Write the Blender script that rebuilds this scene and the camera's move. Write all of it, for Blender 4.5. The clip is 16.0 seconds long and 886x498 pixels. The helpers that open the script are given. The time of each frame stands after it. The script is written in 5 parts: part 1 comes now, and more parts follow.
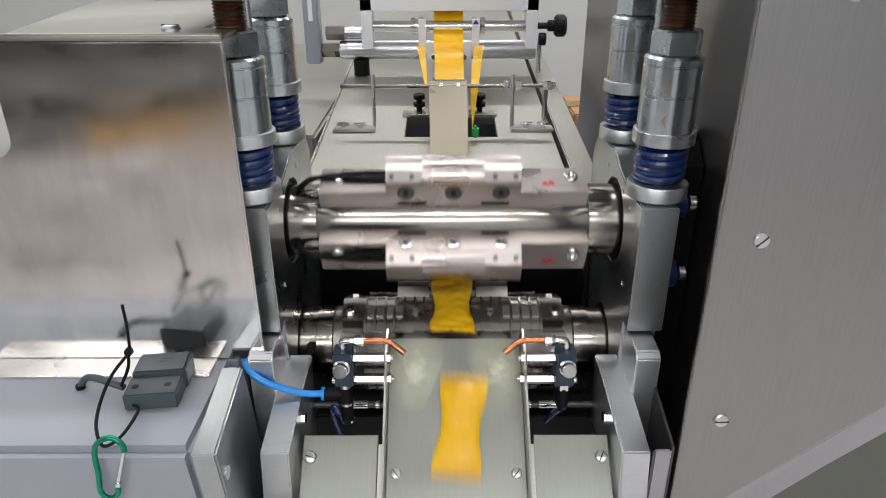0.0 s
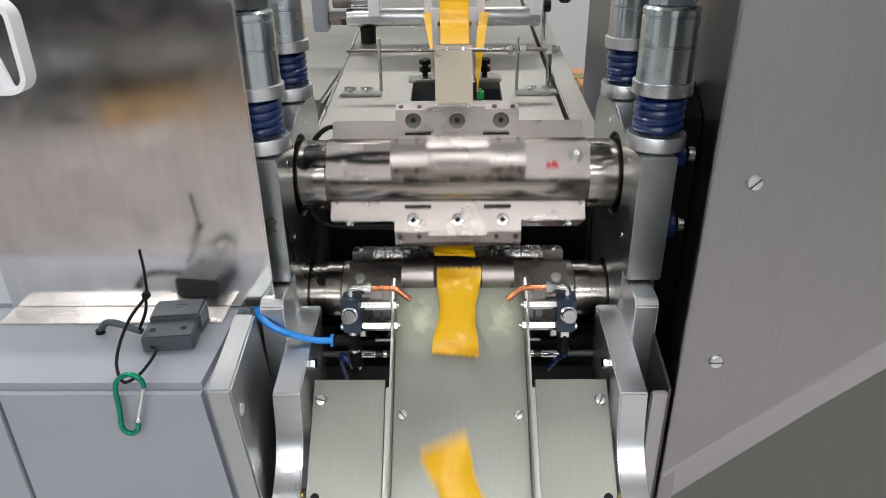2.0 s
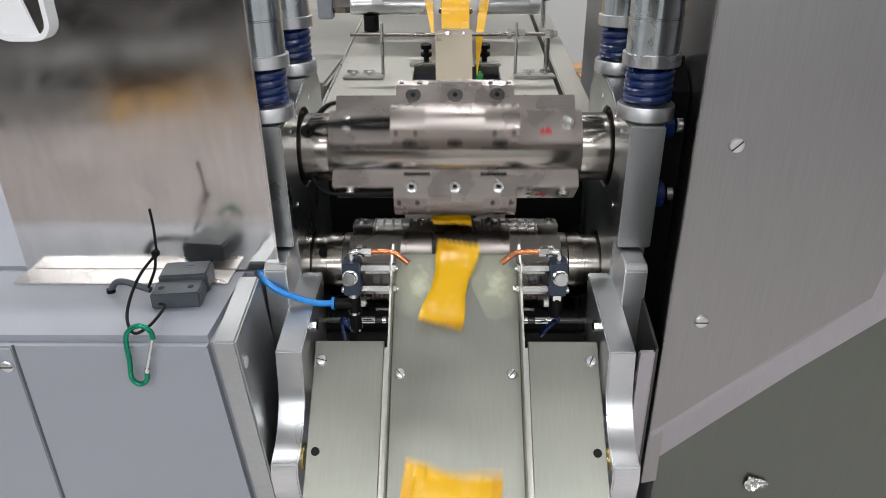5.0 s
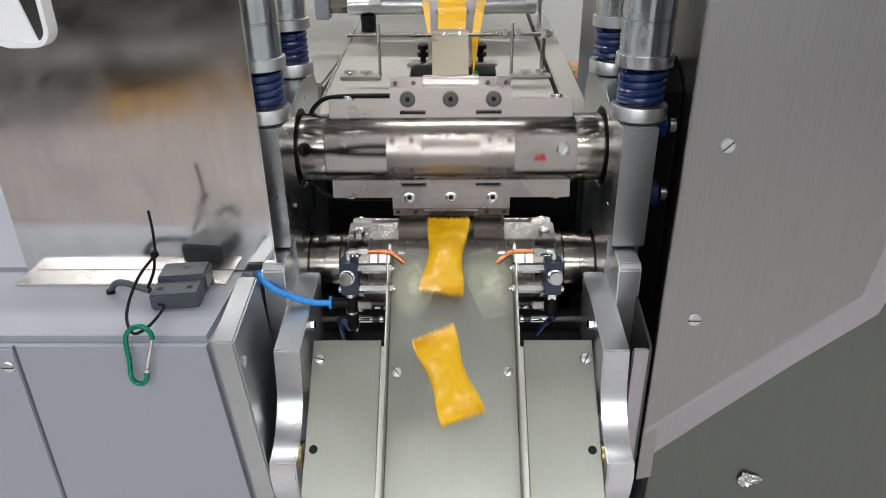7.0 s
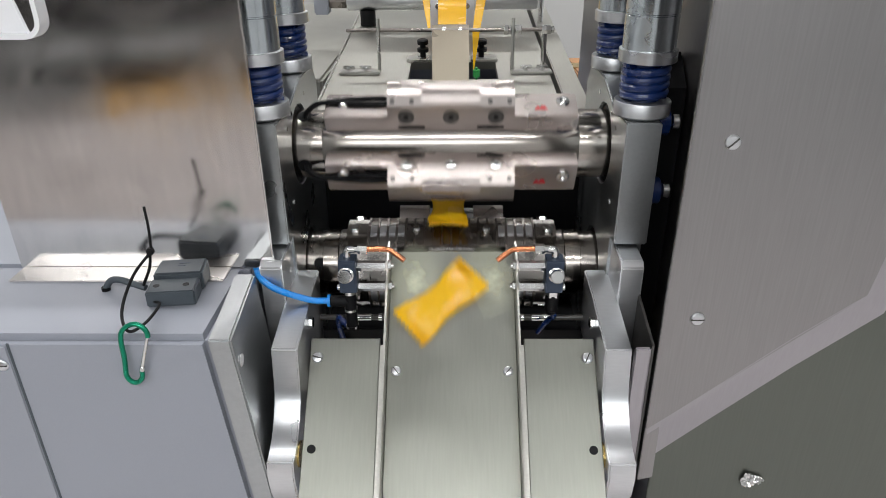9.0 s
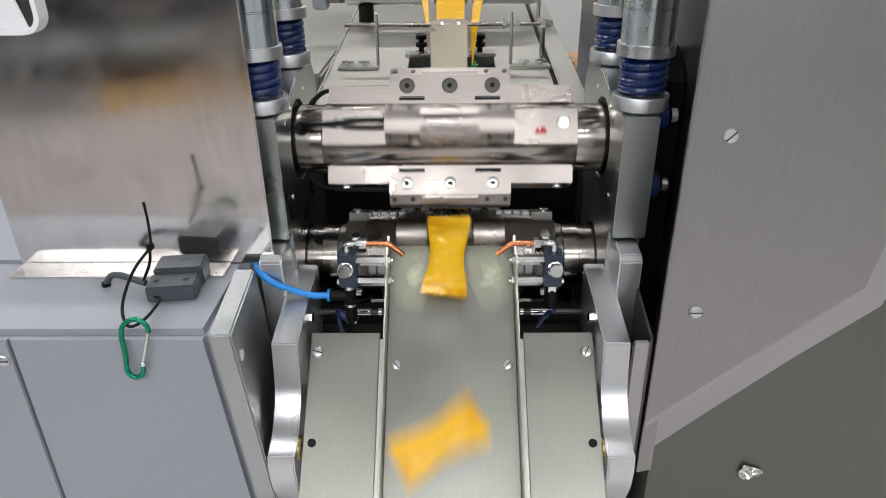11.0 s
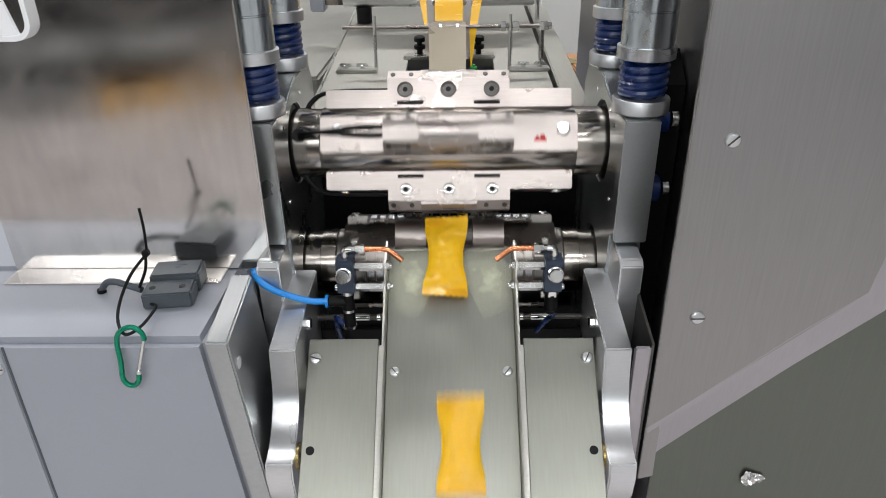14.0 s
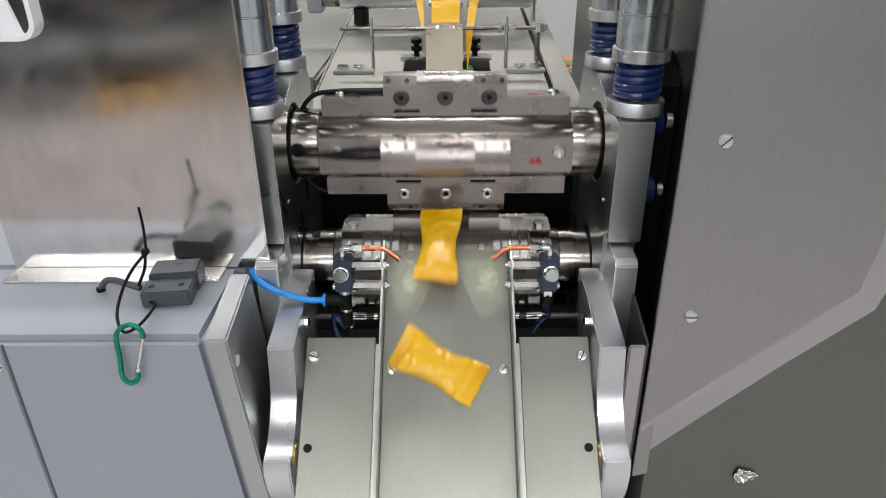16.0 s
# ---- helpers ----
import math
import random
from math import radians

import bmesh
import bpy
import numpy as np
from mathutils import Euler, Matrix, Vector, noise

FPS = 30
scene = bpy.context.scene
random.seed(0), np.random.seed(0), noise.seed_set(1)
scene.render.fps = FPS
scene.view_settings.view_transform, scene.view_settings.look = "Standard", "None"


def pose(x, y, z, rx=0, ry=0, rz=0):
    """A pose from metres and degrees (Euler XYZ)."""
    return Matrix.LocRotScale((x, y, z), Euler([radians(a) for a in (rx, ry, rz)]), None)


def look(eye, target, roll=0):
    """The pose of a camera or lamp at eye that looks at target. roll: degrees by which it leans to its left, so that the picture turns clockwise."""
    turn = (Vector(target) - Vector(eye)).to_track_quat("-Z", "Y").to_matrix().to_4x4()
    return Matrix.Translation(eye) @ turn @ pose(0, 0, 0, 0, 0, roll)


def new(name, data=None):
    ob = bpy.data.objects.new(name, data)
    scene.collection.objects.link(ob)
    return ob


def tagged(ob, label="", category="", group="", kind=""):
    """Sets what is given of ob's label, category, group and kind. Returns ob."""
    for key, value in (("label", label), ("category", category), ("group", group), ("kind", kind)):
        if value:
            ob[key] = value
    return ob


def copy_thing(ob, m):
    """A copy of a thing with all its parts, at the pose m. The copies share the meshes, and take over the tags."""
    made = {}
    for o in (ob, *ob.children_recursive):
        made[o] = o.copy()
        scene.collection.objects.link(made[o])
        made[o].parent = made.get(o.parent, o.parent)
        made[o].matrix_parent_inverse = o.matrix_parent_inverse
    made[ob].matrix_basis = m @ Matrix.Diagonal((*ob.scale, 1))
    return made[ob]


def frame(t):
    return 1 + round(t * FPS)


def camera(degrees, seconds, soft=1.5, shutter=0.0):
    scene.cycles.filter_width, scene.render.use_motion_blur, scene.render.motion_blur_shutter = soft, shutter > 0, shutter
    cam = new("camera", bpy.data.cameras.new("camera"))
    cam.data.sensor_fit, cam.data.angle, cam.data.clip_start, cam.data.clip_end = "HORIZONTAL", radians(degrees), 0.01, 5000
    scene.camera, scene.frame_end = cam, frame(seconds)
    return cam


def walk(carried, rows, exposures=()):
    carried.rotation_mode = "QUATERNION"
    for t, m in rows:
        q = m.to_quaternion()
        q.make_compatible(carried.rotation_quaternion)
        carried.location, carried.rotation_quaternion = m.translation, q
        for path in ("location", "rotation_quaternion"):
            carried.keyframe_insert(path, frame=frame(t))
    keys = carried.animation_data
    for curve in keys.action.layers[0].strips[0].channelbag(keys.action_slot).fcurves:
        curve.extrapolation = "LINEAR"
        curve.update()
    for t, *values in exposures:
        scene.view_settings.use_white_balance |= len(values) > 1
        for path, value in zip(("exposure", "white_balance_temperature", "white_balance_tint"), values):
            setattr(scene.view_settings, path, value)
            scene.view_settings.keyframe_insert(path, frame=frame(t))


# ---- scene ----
cam = camera(65.6, 16.0, soft=0.9, shutter=0.4)
PATH = [
    (0, (-0.008, -0.574, 1.326), (-0.011, 1.24, 0.482), -0.2),
    (0.5, (-0.007, -0.575, 1.323), (-0.009, 1.226, 0.454), 0.1),
    (1, (-0.008, -0.581, 1.319), (-0.013, 1.212, 0.432), -0.3),
    (1.5, (-0.006, -0.588, 1.315), (-0.027, 1.202, 0.424), -0.6),
    (2, (-0.005, -0.601, 1.31), (-0.032, 1.19, 0.419), -0.7),
    (2.5, (-0.001, -0.615, 1.303), (-0.034, 1.178, 0.418), -1.2),
    (3, (-0.002, -0.627, 1.297), (-0.038, 1.166, 0.412), -1.3),
    (3.5, (0.0, -0.63, 1.294), (-0.039, 1.166, 0.414), -0.9),
    (4, (-0.001, -0.631, 1.291), (-0.039, 1.165, 0.41), -0.5),
    (6.5, (0.004, -0.64, 1.295), (-0.032, 1.151, 0.407), -0.5),
    (7, (0.004, -0.64, 1.296), (-0.032, 1.151, 0.407), -0.7),
    (7.5, (0.004, -0.64, 1.295), (-0.034, 1.152, 0.406), -0.4),
    (8, (0.004, -0.637, 1.294), (-0.033, 1.153, 0.403), -0.4),
    (8.5, (0.002, -0.634, 1.294), (-0.033, 1.156, 0.401), -0.3),
    (9, (0.003, -0.633, 1.293), (-0.03, 1.154, 0.396), -0.5),
    (11.5, (0.003, -0.635, 1.293), (-0.027, 1.145, 0.383), -0.7),
    (12, (0.002, -0.635, 1.294), (-0.025, 1.146, 0.383), -0.7),
    (12.5, (0.001, -0.631, 1.294), (-0.025, 1.151, 0.386), -0.8),
    (13, (0.003, -0.628, 1.293), (-0.025, 1.154, 0.386), -0.7),
    (13.5, (0.002, -0.629, 1.293), (-0.027, 1.154, 0.386), -0.8),
    (14, (0.003, -0.628, 1.294), (-0.025, 1.154, 0.386), -0.8),
    (14.5, (0.002, -0.628, 1.292), (-0.023, 1.155, 0.386), -0.5),
    (15, (0.002, -0.629, 1.294), (-0.019, 1.153, 0.386), -0.4),
    (15.5, (0.001, -0.632, 1.294), (-0.015, 1.151, 0.388), -0.5),
    (16, (0.002, -0.634, 1.295), (-0.013, 1.15, 0.391), -0.5),
]
walk(cam, [(t, look(eye, target, roll)) for t, eye, target, roll in PATH])

# ---- world, lamps, exposure ----
world = bpy.data.worlds.new("hall_air")
scene.world = world
world.use_nodes = True
world.node_tree.nodes["Background"].inputs[0].default_value = (0.75, 0.8, 0.85, 1)
world.node_tree.nodes["Background"].inputs[1].default_value = 0.25
scene.view_settings.exposure = 0.0


def area_lamp(name, place, target, sx, sy, watts, colour=(0.985, 0.992, 0.995)):
    data = bpy.data.lights.new(name, "AREA")
    data.shape, data.size, data.size_y = "RECTANGLE", sx, sy
    data.energy, data.color = watts, colour
    ob = new(name, data)
    ob.matrix_world = look(place, target)
    return ob


# ceiling tubes of the hall, and a wide light added unseen behind the camera
for lx in (-1.6, 0.2, 2.0):
    for ly in (-2.3, 0.35, 2.2):
        area_lamp("ceiling_tube_light", (lx, ly, 3.0), (lx, ly, 0), 1.5, 0.1, 22)
area_lamp("added_rear_light", (-0.5, -3.5, 2.45), (-0.4, 0, 1.3), 4.2, 0.6, 36, (0.95, 0.98, 1.0))


# ---- materials ----
def shader(name, base, rough=0.5, metal=0.0, grain=(60, 60, 60), amount=0.15, bump=0.05, stain=6.0, stain_amount=0.15,
           coat=0.0, rough_var=0.12, smear=0.0, through_light=0.0, gloss=0.5):
    """A surface with fine grain and broad stains, at real size in object space."""
    mat = bpy.data.materials.new(name)
    mat.use_nodes = True
    nt = mat.node_tree
    nodes, links = nt.nodes, nt.links
    b = nodes["Principled BSDF"]
    b.inputs["Metallic"].default_value = metal
    b.inputs["Coat Weight"].default_value = coat
    b.inputs["Specular IOR Level"].default_value = gloss
    tc = nodes.new("ShaderNodeTexCoord")
    mp = nodes.new("ShaderNodeMapping")
    mp.inputs["Scale"].default_value = grain
    links.new(tc.outputs["Object"], mp.inputs[0])
    n1 = nodes.new("ShaderNodeTexNoise")
    n1.inputs["Scale"].default_value, n1.inputs["Detail"].default_value = 10.0, 5.0
    links.new(mp.outputs[0], n1.inputs["Vector"])
    n2 = nodes.new("ShaderNodeTexNoise")
    n2.inputs["Scale"].default_value, n2.inputs["Detail"].default_value = stain, 4.0
    links.new(tc.outputs["Object"], n2.inputs["Vector"])
    mix = nodes.new("ShaderNodeMixRGB")
    mix.blend_type = "MULTIPLY"
    mix.inputs[0].default_value = amount
    mix.inputs[1].default_value = (*base, 1)
    links.new(n1.outputs[0], mix.inputs[2])
    mix2 = nodes.new("ShaderNodeMixRGB")
    mix2.blend_type = "MULTIPLY"
    mix2.inputs[0].default_value = stain_amount
    links.new(mix.outputs[0], mix2.inputs[1])
    links.new(n2.outputs[0], mix2.inputs[2])
    links.new(mix2.outputs[0], b.inputs["Base Color"])
    rng = nodes.new("ShaderNodeMapRange")
    rng.inputs[1].default_value, rng.inputs[2].default_value = 0.3, 0.7
    rng.inputs[3].default_value, rng.inputs[4].default_value = max(0.02, rough - rough_var), min(1, rough + rough_var)
    links.new(n2.outputs[0], rng.inputs[0])
    links.new(rng.outputs[0], b.inputs["Roughness"])
    n2.inputs["Distortion"].default_value = smear
    if through_light:
        tl = nodes.new("ShaderNodeBsdfTranslucent")
        ms = nodes.new("ShaderNodeMixShader")
        ms.inputs[0].default_value = through_light
        links.new(mix2.outputs[0], tl.inputs[0])
        links.new(b.outputs[0], ms.inputs[1])
        links.new(tl.outputs[0], ms.inputs[2])
        links.new(ms.outputs[0], nodes["Material Output"].inputs[0])
    if bump:
        bp = nodes.new("ShaderNodeBump")
        bp.inputs["Strength"].default_value, bp.inputs["Distance"].default_value = bump, 0.0006
        links.new(n1.outputs[0], bp.inputs["Height"])
        links.new(bp.outputs[0], b.inputs["Normal"])
        if smear:
            wave = nodes.new("ShaderNodeBump")
            wave.inputs["Strength"].default_value, wave.inputs["Distance"].default_value = 0.03, 0.0015
            links.new(n2.outputs[0], wave.inputs["Height"])
            links.new(bp.outputs[0], wave.inputs["Normal"])
            links.new(wave.outputs[0], b.inputs["Normal"])
    return mat


def powder():
    """Blown powder: grains that thin out towards the edge of their patch."""
    mat = bpy.data.materials.new("pale_powder")
    mat.use_nodes = True
    nodes, links = mat.node_tree.nodes, mat.node_tree.links
    b = nodes["Principled BSDF"]
    b.inputs["Base Color"].default_value = (0.78, 0.8, 0.6, 1)
    b.inputs["Roughness"].default_value = 0.9
    tc = nodes.new("ShaderNodeTexCoord")
    mp = nodes.new("ShaderNodeMapping")
    mp.inputs["Location"].default_value = (-0.5, -0.5, -0.5)
    links.new(tc.outputs["Generated"], mp.inputs[0])
    gr = nodes.new("ShaderNodeTexGradient")
    gr.gradient_type = "SPHERICAL"
    sc = nodes.new("ShaderNodeVectorMath")
    sc.operation = "MULTIPLY"
    sc.inputs[1].default_value = (2.0, 2.0, 0.0)
    links.new(mp.outputs[0], sc.inputs[0])
    links.new(sc.outputs[0], gr.inputs[0])
    nz = nodes.new("ShaderNodeTexNoise")
    nz.inputs["Scale"].default_value, nz.inputs["Detail"].default_value = 90.0, 6.0
    links.new(tc.outputs["Object"], nz.inputs["Vector"])
    mul = nodes.new("ShaderNodeMath")
    mul.operation = "MULTIPLY"
    links.new(gr.outputs["Fac"], mul.inputs[0])
    links.new(nz.outputs[0], mul.inputs[1])
    links.new(mul.outputs[0], b.inputs["Alpha"])
    return mat


POWDER = powder()


STEEL = shader("brushed_stainless", (0.62, 0.61, 0.57), 0.36, 1.0, (4, 60, 60), 0.2, 0.06, 7, 0.12)
DOOR_STEEL = shader("door_stainless", (0.95, 0.92, 0.9), 0.14, 1.0, (14, 2, 2), 0.24, 0.05, 13, 0.32, 0, 0.06, 1.6)
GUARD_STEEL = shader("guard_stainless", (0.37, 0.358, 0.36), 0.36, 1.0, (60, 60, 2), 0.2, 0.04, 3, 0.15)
GUARD_FILM = shader("protective_film", (0.45, 0.43, 0.455), 0.42, 0.9, (60, 60, 2), 0.12, 0.04, 5, 0.15)
CHUTE_STEEL = shader("chute_stainless", (0.355, 0.36, 0.322), 0.38, 1.0, (50, 4, 4), 0.14, 0.03, 9, 0.12)
ROLL_STEEL = shader("ground_roll_steel", (0.52, 0.475, 0.43), 0.18, 1.0, (1, 90, 90), 0.35, 0.03, 9, 0.12, 0, 0.02)
# guard steel darkened to olive, with the dark floor's reflection in its colour
DIM_GUARD = shader("guard_dark_reflection", (0.17, 0.182, 0.16), 0.36, 0.9, (60, 60, 2), 0.14, 0.04, 4, 0.2)
FLANGE_STEEL = shader("bright_flange_steel", (0.9, 0.86, 0.83), 0.3, 1.0, (40, 6, 40), 0.1, 0.04, 10, 0.12)
LIP_STEEL = shader("serrated_lip_steel", (0.3, 0.27, 0.25), 0.34, 1.0, (60, 10, 60), 0.3, 0.08, 20, 0.2)
LOWER_STEEL = shader("dull_carrier_steel", (0.32, 0.3, 0.28), 0.3, 1.0, (6, 60, 60), 0.25, 0.05, 20, 0.3)
WRAP = shader("stretch_wrap", (0.88, 0.82, 0.8), 0.3, 0.0, (9, 9, 9), 0.35, 0.9, 7, 0.25, 0.3)
RACK_PAINT = shader("dark_rack_paint", (0.03, 0.028, 0.028), 0.6, 0.0, (30, 30, 30), 0.2, 0.1, 6, 0.2, gloss=0.2)
AMBER_CARD = shader("amber_carton", (0.8, 0.5, 0.2), 0.6, 0.0, (30, 30, 30), 0.2, 0.1, 9, 0.3)
JAW_STEEL = shader("sealing_jaw_steel", (0.44, 0.395, 0.375), 0.32, 1.0, (6, 60, 60), 0.2, 0.05, 20, 0.2)
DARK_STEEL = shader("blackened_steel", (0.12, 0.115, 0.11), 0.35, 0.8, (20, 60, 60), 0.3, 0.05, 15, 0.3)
PLATE_STEEL = shader("milled_plate", (0.5, 0.52, 0.53), 0.34, 1.0, (30, 8, 30), 0.15, 0.05, 10, 0.2)
ALU = shader("milled_aluminium", (0.72, 0.73, 0.75), 0.32, 1.0, (10, 50, 50), 0.12, 0.04, 10, 0.12)
ZINC = shader("zinc_plated_steel", (0.72, 0.77, 0.8), 0.25, 1.0, (50, 50, 10), 0.15, 0.03, 30, 0.3)
CHROME = shader("polished_steel", (0.75, 0.75, 0.74), 0.12, 1.0, (30, 30, 30), 0.05, 0.0, 20, 0.1, 0, 0.05)
GREY_PAINT = shader("grey_enamel", (0.315, 0.33, 0.375), 0.4, 0.0, (90, 90, 90), 0.08, 0.12, 5, 0.1)
WHITE_PAINT = shader("white_enamel", (0.8, 0.8, 0.82), 0.4, 0.0, (90, 90, 90), 0.05, 0.05, 5, 0.08)
SPRING_BLUE = shader("blue_spring_lacquer", (0.004, 0.022, 0.115), 0.28, 0.0, (80, 80, 80), 0.15, 0.05, 20, 0.2, 0.3)
# black plastic parts, and the shade filled into gaps and the machine's interior
BLACK = shader("black_plastic_and_shade", (0.005, 0.005, 0.006), 0.5, 0.0, (80, 80, 80), 0.2, 0.08, 20, 0.2, gloss=0.2)
DARK_GREY = shader("dark_grey_plastic", (0.07, 0.085, 0.1), 0.5, 0.0, (120, 120, 120), 0.2, 0.12, 20, 0.15)
VALVE_BLUE = shader("anodised_slate_blue", (0.05, 0.07, 0.11), 0.4, 0.4, (80, 80, 80), 0.2, 0.08, 20, 0.2)
HOSE_BLUE = shader("blue_hose", (0.01, 0.27, 0.8), 0.3, 0.0, (60, 60, 60), 0.1, 0.02, 20, 0.1, 0.3)
COPPER = shader("copper_tube", (0.75, 0.28, 0.14), 0.22, 1.0, (60, 60, 60), 0.2, 0.03, 40, 0.3)
THREAD = shader("bronze_thread", (0.34, 0.22, 0.17), 0.4, 1.0, (60, 60, 60), 0.3, 0.05, 40, 0.3)
GREEN_ANO = shader("green_anodised", (0.01, 0.28, 0.16), 0.22, 0.7, (60, 60, 60), 0.1, 0.02, 30, 0.15)
ORANGE = shader("orange_film", (1.0, 0.6, 0.01), 0.22, 0.0, (70, 70, 70), 0.04, 0.3, 25, 0.06, 0.5, 0.1, 0.0, 0.24)
TAN_FILM = shader("metallised_film_back", (0.31, 0.265, 0.2), 0.36, 0.4, (60, 60, 60), 0.1, 0.15, 12, 0.15)
TABLE_STEEL = shader("table_stainless", (0.42, 0.41, 0.37), 0.4, 1.0, (40, 3, 40), 0.12, 0.04, 4, 0.15)
WALL_PAINT = shader("wall_paint", (0.62, 0.63, 0.63), 0.7, 0.0, (20, 20, 20), 0.08, 0.1, 2, 0.12)
CEIL_PAINT = shader("ceiling_paint", (0.6, 0.6, 0.6), 0.8, 0.0, (20, 20, 20), 0.08, 0.1, 2, 0.1)
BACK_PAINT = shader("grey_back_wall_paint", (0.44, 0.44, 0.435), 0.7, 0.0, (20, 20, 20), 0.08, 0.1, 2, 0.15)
FLOOR_RESIN = shader("floor_resin", (0.78, 0.74, 0.73), 0.35, 0.0, (30, 30, 30), 0.2, 0.1, 2, 0.2)
CARD = shader("cardboard", (0.42, 0.22, 0.1), 0.8, 0.0, (60, 60, 6), 0.2, 0.2, 12, 0.2)
BRASS = shader("brass", (0.6, 0.45, 0.18), 0.3, 1.0, (60, 60, 60), 0.2, 0.03, 30, 0.2)
RED_INK = shader("red_ink", (0.6, 0.03, 0.04), 0.5, 0.0, (60, 60, 60), 0.3, 0.0, 60, 0.3)
BLUE_INK = shader("blue_ink", (0.02, 0.05, 0.4), 0.5, 0.0, (60, 60, 60), 0.3, 0.0, 60, 0.3)
GREEN_PLASTIC = shader("green_plastic", (0.02, 0.4, 0.08), 0.4, 0.0, (60, 60, 60), 0.2, 0.0, 30, 0.2)


# ---- shape helpers ----
def thing(name, base, label, category, group="", kind=""):
    ob = new(name)
    ob.location = base
    ob.empty_display_size = 0.01
    return tagged(ob, label, category, group, kind)


def part(name, bm, mat, parent=None, label="", smooth=True, local=False):
    """Links a bmesh as one mesh; under a thing its shape is given in the world's space, or in the thing's own if local."""
    bmesh.ops.recalc_face_normals(bm, faces=bm.faces)
    me = bpy.data.meshes.new(name)
    bm.to_mesh(me)
    bm.free()
    me.materials.append(mat)
    if smooth:
        me.shade_smooth()
        me.set_sharp_from_angle(angle=radians(32))
    ob = new(name, me)
    if parent is not None:
        ob.parent = parent
        if not local:
            base = Vector(parent.location) if parent.parent is None else Vector((0, 0, 0))
            ob.matrix_parent_inverse = Matrix.Translation(-base)
    if label:
        ob["label"] = label
    return ob


def bevel_all(bm, geom_edges, w, seg=2):
    if w > 0:
        bmesh.ops.bevel(bm, geom=geom_edges, offset=w, segments=seg, affect="EDGES", clamp_overlap=True)


def box(bm, x0, x1, y0, y1, z0, z1, bev=0.0, seg=2, m=None):
    t = bmesh.new()
    bmesh.ops.create_cube(t, size=1)
    for v in t.verts:
        v.co = Vector(((x0 + x1) / 2 + v.co.x * (x1 - x0), (y0 + y1) / 2 + v.co.y * (y1 - y0), (z0 + z1) / 2 + v.co.z * (z1 - z0)))
    bevel_all(t, t.edges[:], bev, seg)
    return join(bm, t, m)


def join(bm, t, m=None):
    if m is not None:
        bmesh.ops.transform(t, matrix=m, verts=t.verts[:])
    idx = {v: bm.verts.new(v.co) for v in t.verts}
    for f in t.faces:
        try:
            bm.faces.new([idx[v] for v in f.verts])
        except ValueError:
            pass
    t.free()
    return bm


def lathe(bm, p0, p1, profile, seg=28):
    """Turned shape from p0 to p1; profile rows are (part of the way, radius)."""
    p0, p1 = Vector(p0), Vector(p1)
    ax = p1 - p0
    q = ax.to_track_quat("Z", "Y").to_matrix()
    rings = []
    for f, r in profile:
        c = p0 + ax * f
        rings.append([bm.verts.new(c + q @ Vector((r * math.cos(2 * math.pi * k / seg), r * math.sin(2 * math.pi * k / seg), 0)))
                      for k in range(seg)])
    for a, b in zip(rings, rings[1:]):
        for k in range(seg):
            bm.faces.new((a[k], a[(k + 1) % seg], b[(k + 1) % seg], b[k]))
    bm.faces.new(rings[0])
    bm.faces.new(rings[-1][::-1])
    return bm


def cyl(bm, p0, p1, r, seg=28, bev=0.0):
    n = (Vector(p1) - Vector(p0)).length
    if bev <= 0:
        return lathe(bm, p0, p1, [(0, r), (1, r)], seg)
    b = bev / n
    return lathe(bm, p0, p1, [(0, r - bev), (b, r), (1 - b, r), (1, r - bev)], seg)


def prism(bm, outline, x0, x1, holes=(), bev=0.0, seg=40):
    """A plate in the y-z plane between x0 and x1; outline of (y, z), holes of (y, z, radius)."""
    t = bmesh.new()
    loops = [[(y, z) for y, z in outline]]
    for hy, hz, hr in holes:
        loops.append([(hy + hr * math.cos(2 * math.pi * k / seg), hz + hr * math.sin(2 * math.pi * k / seg)) for k in range(seg)])
    edges = []
    for lp in loops:
        vs = [t.verts.new((x0, y, z)) for y, z in lp]
        edges += [t.edges.new((vs[i], vs[(i + 1) % len(vs)])) for i in range(len(vs))]
    if holes:
        bmesh.ops.triangle_fill(t, edges=edges, use_beauty=True)
    else:
        bmesh.ops.contextual_create(t, geom=edges)
    ext = bmesh.ops.extrude_face_region(t, geom=t.faces[:])
    bmesh.ops.translate(t, verts=[g for g in ext["geom"] if isinstance(g, bmesh.types.BMVert)], vec=(x1 - x0, 0, 0))
    bmesh.ops.recalc_face_normals(t, faces=t.faces)
    if bev > 0:
        sharp = [e for e in t.edges if len(e.link_faces) == 2 and e.calc_face_angle(0) > 0.5]
        bevel_all(t, sharp, bev, 2)
    return join(bm, t)


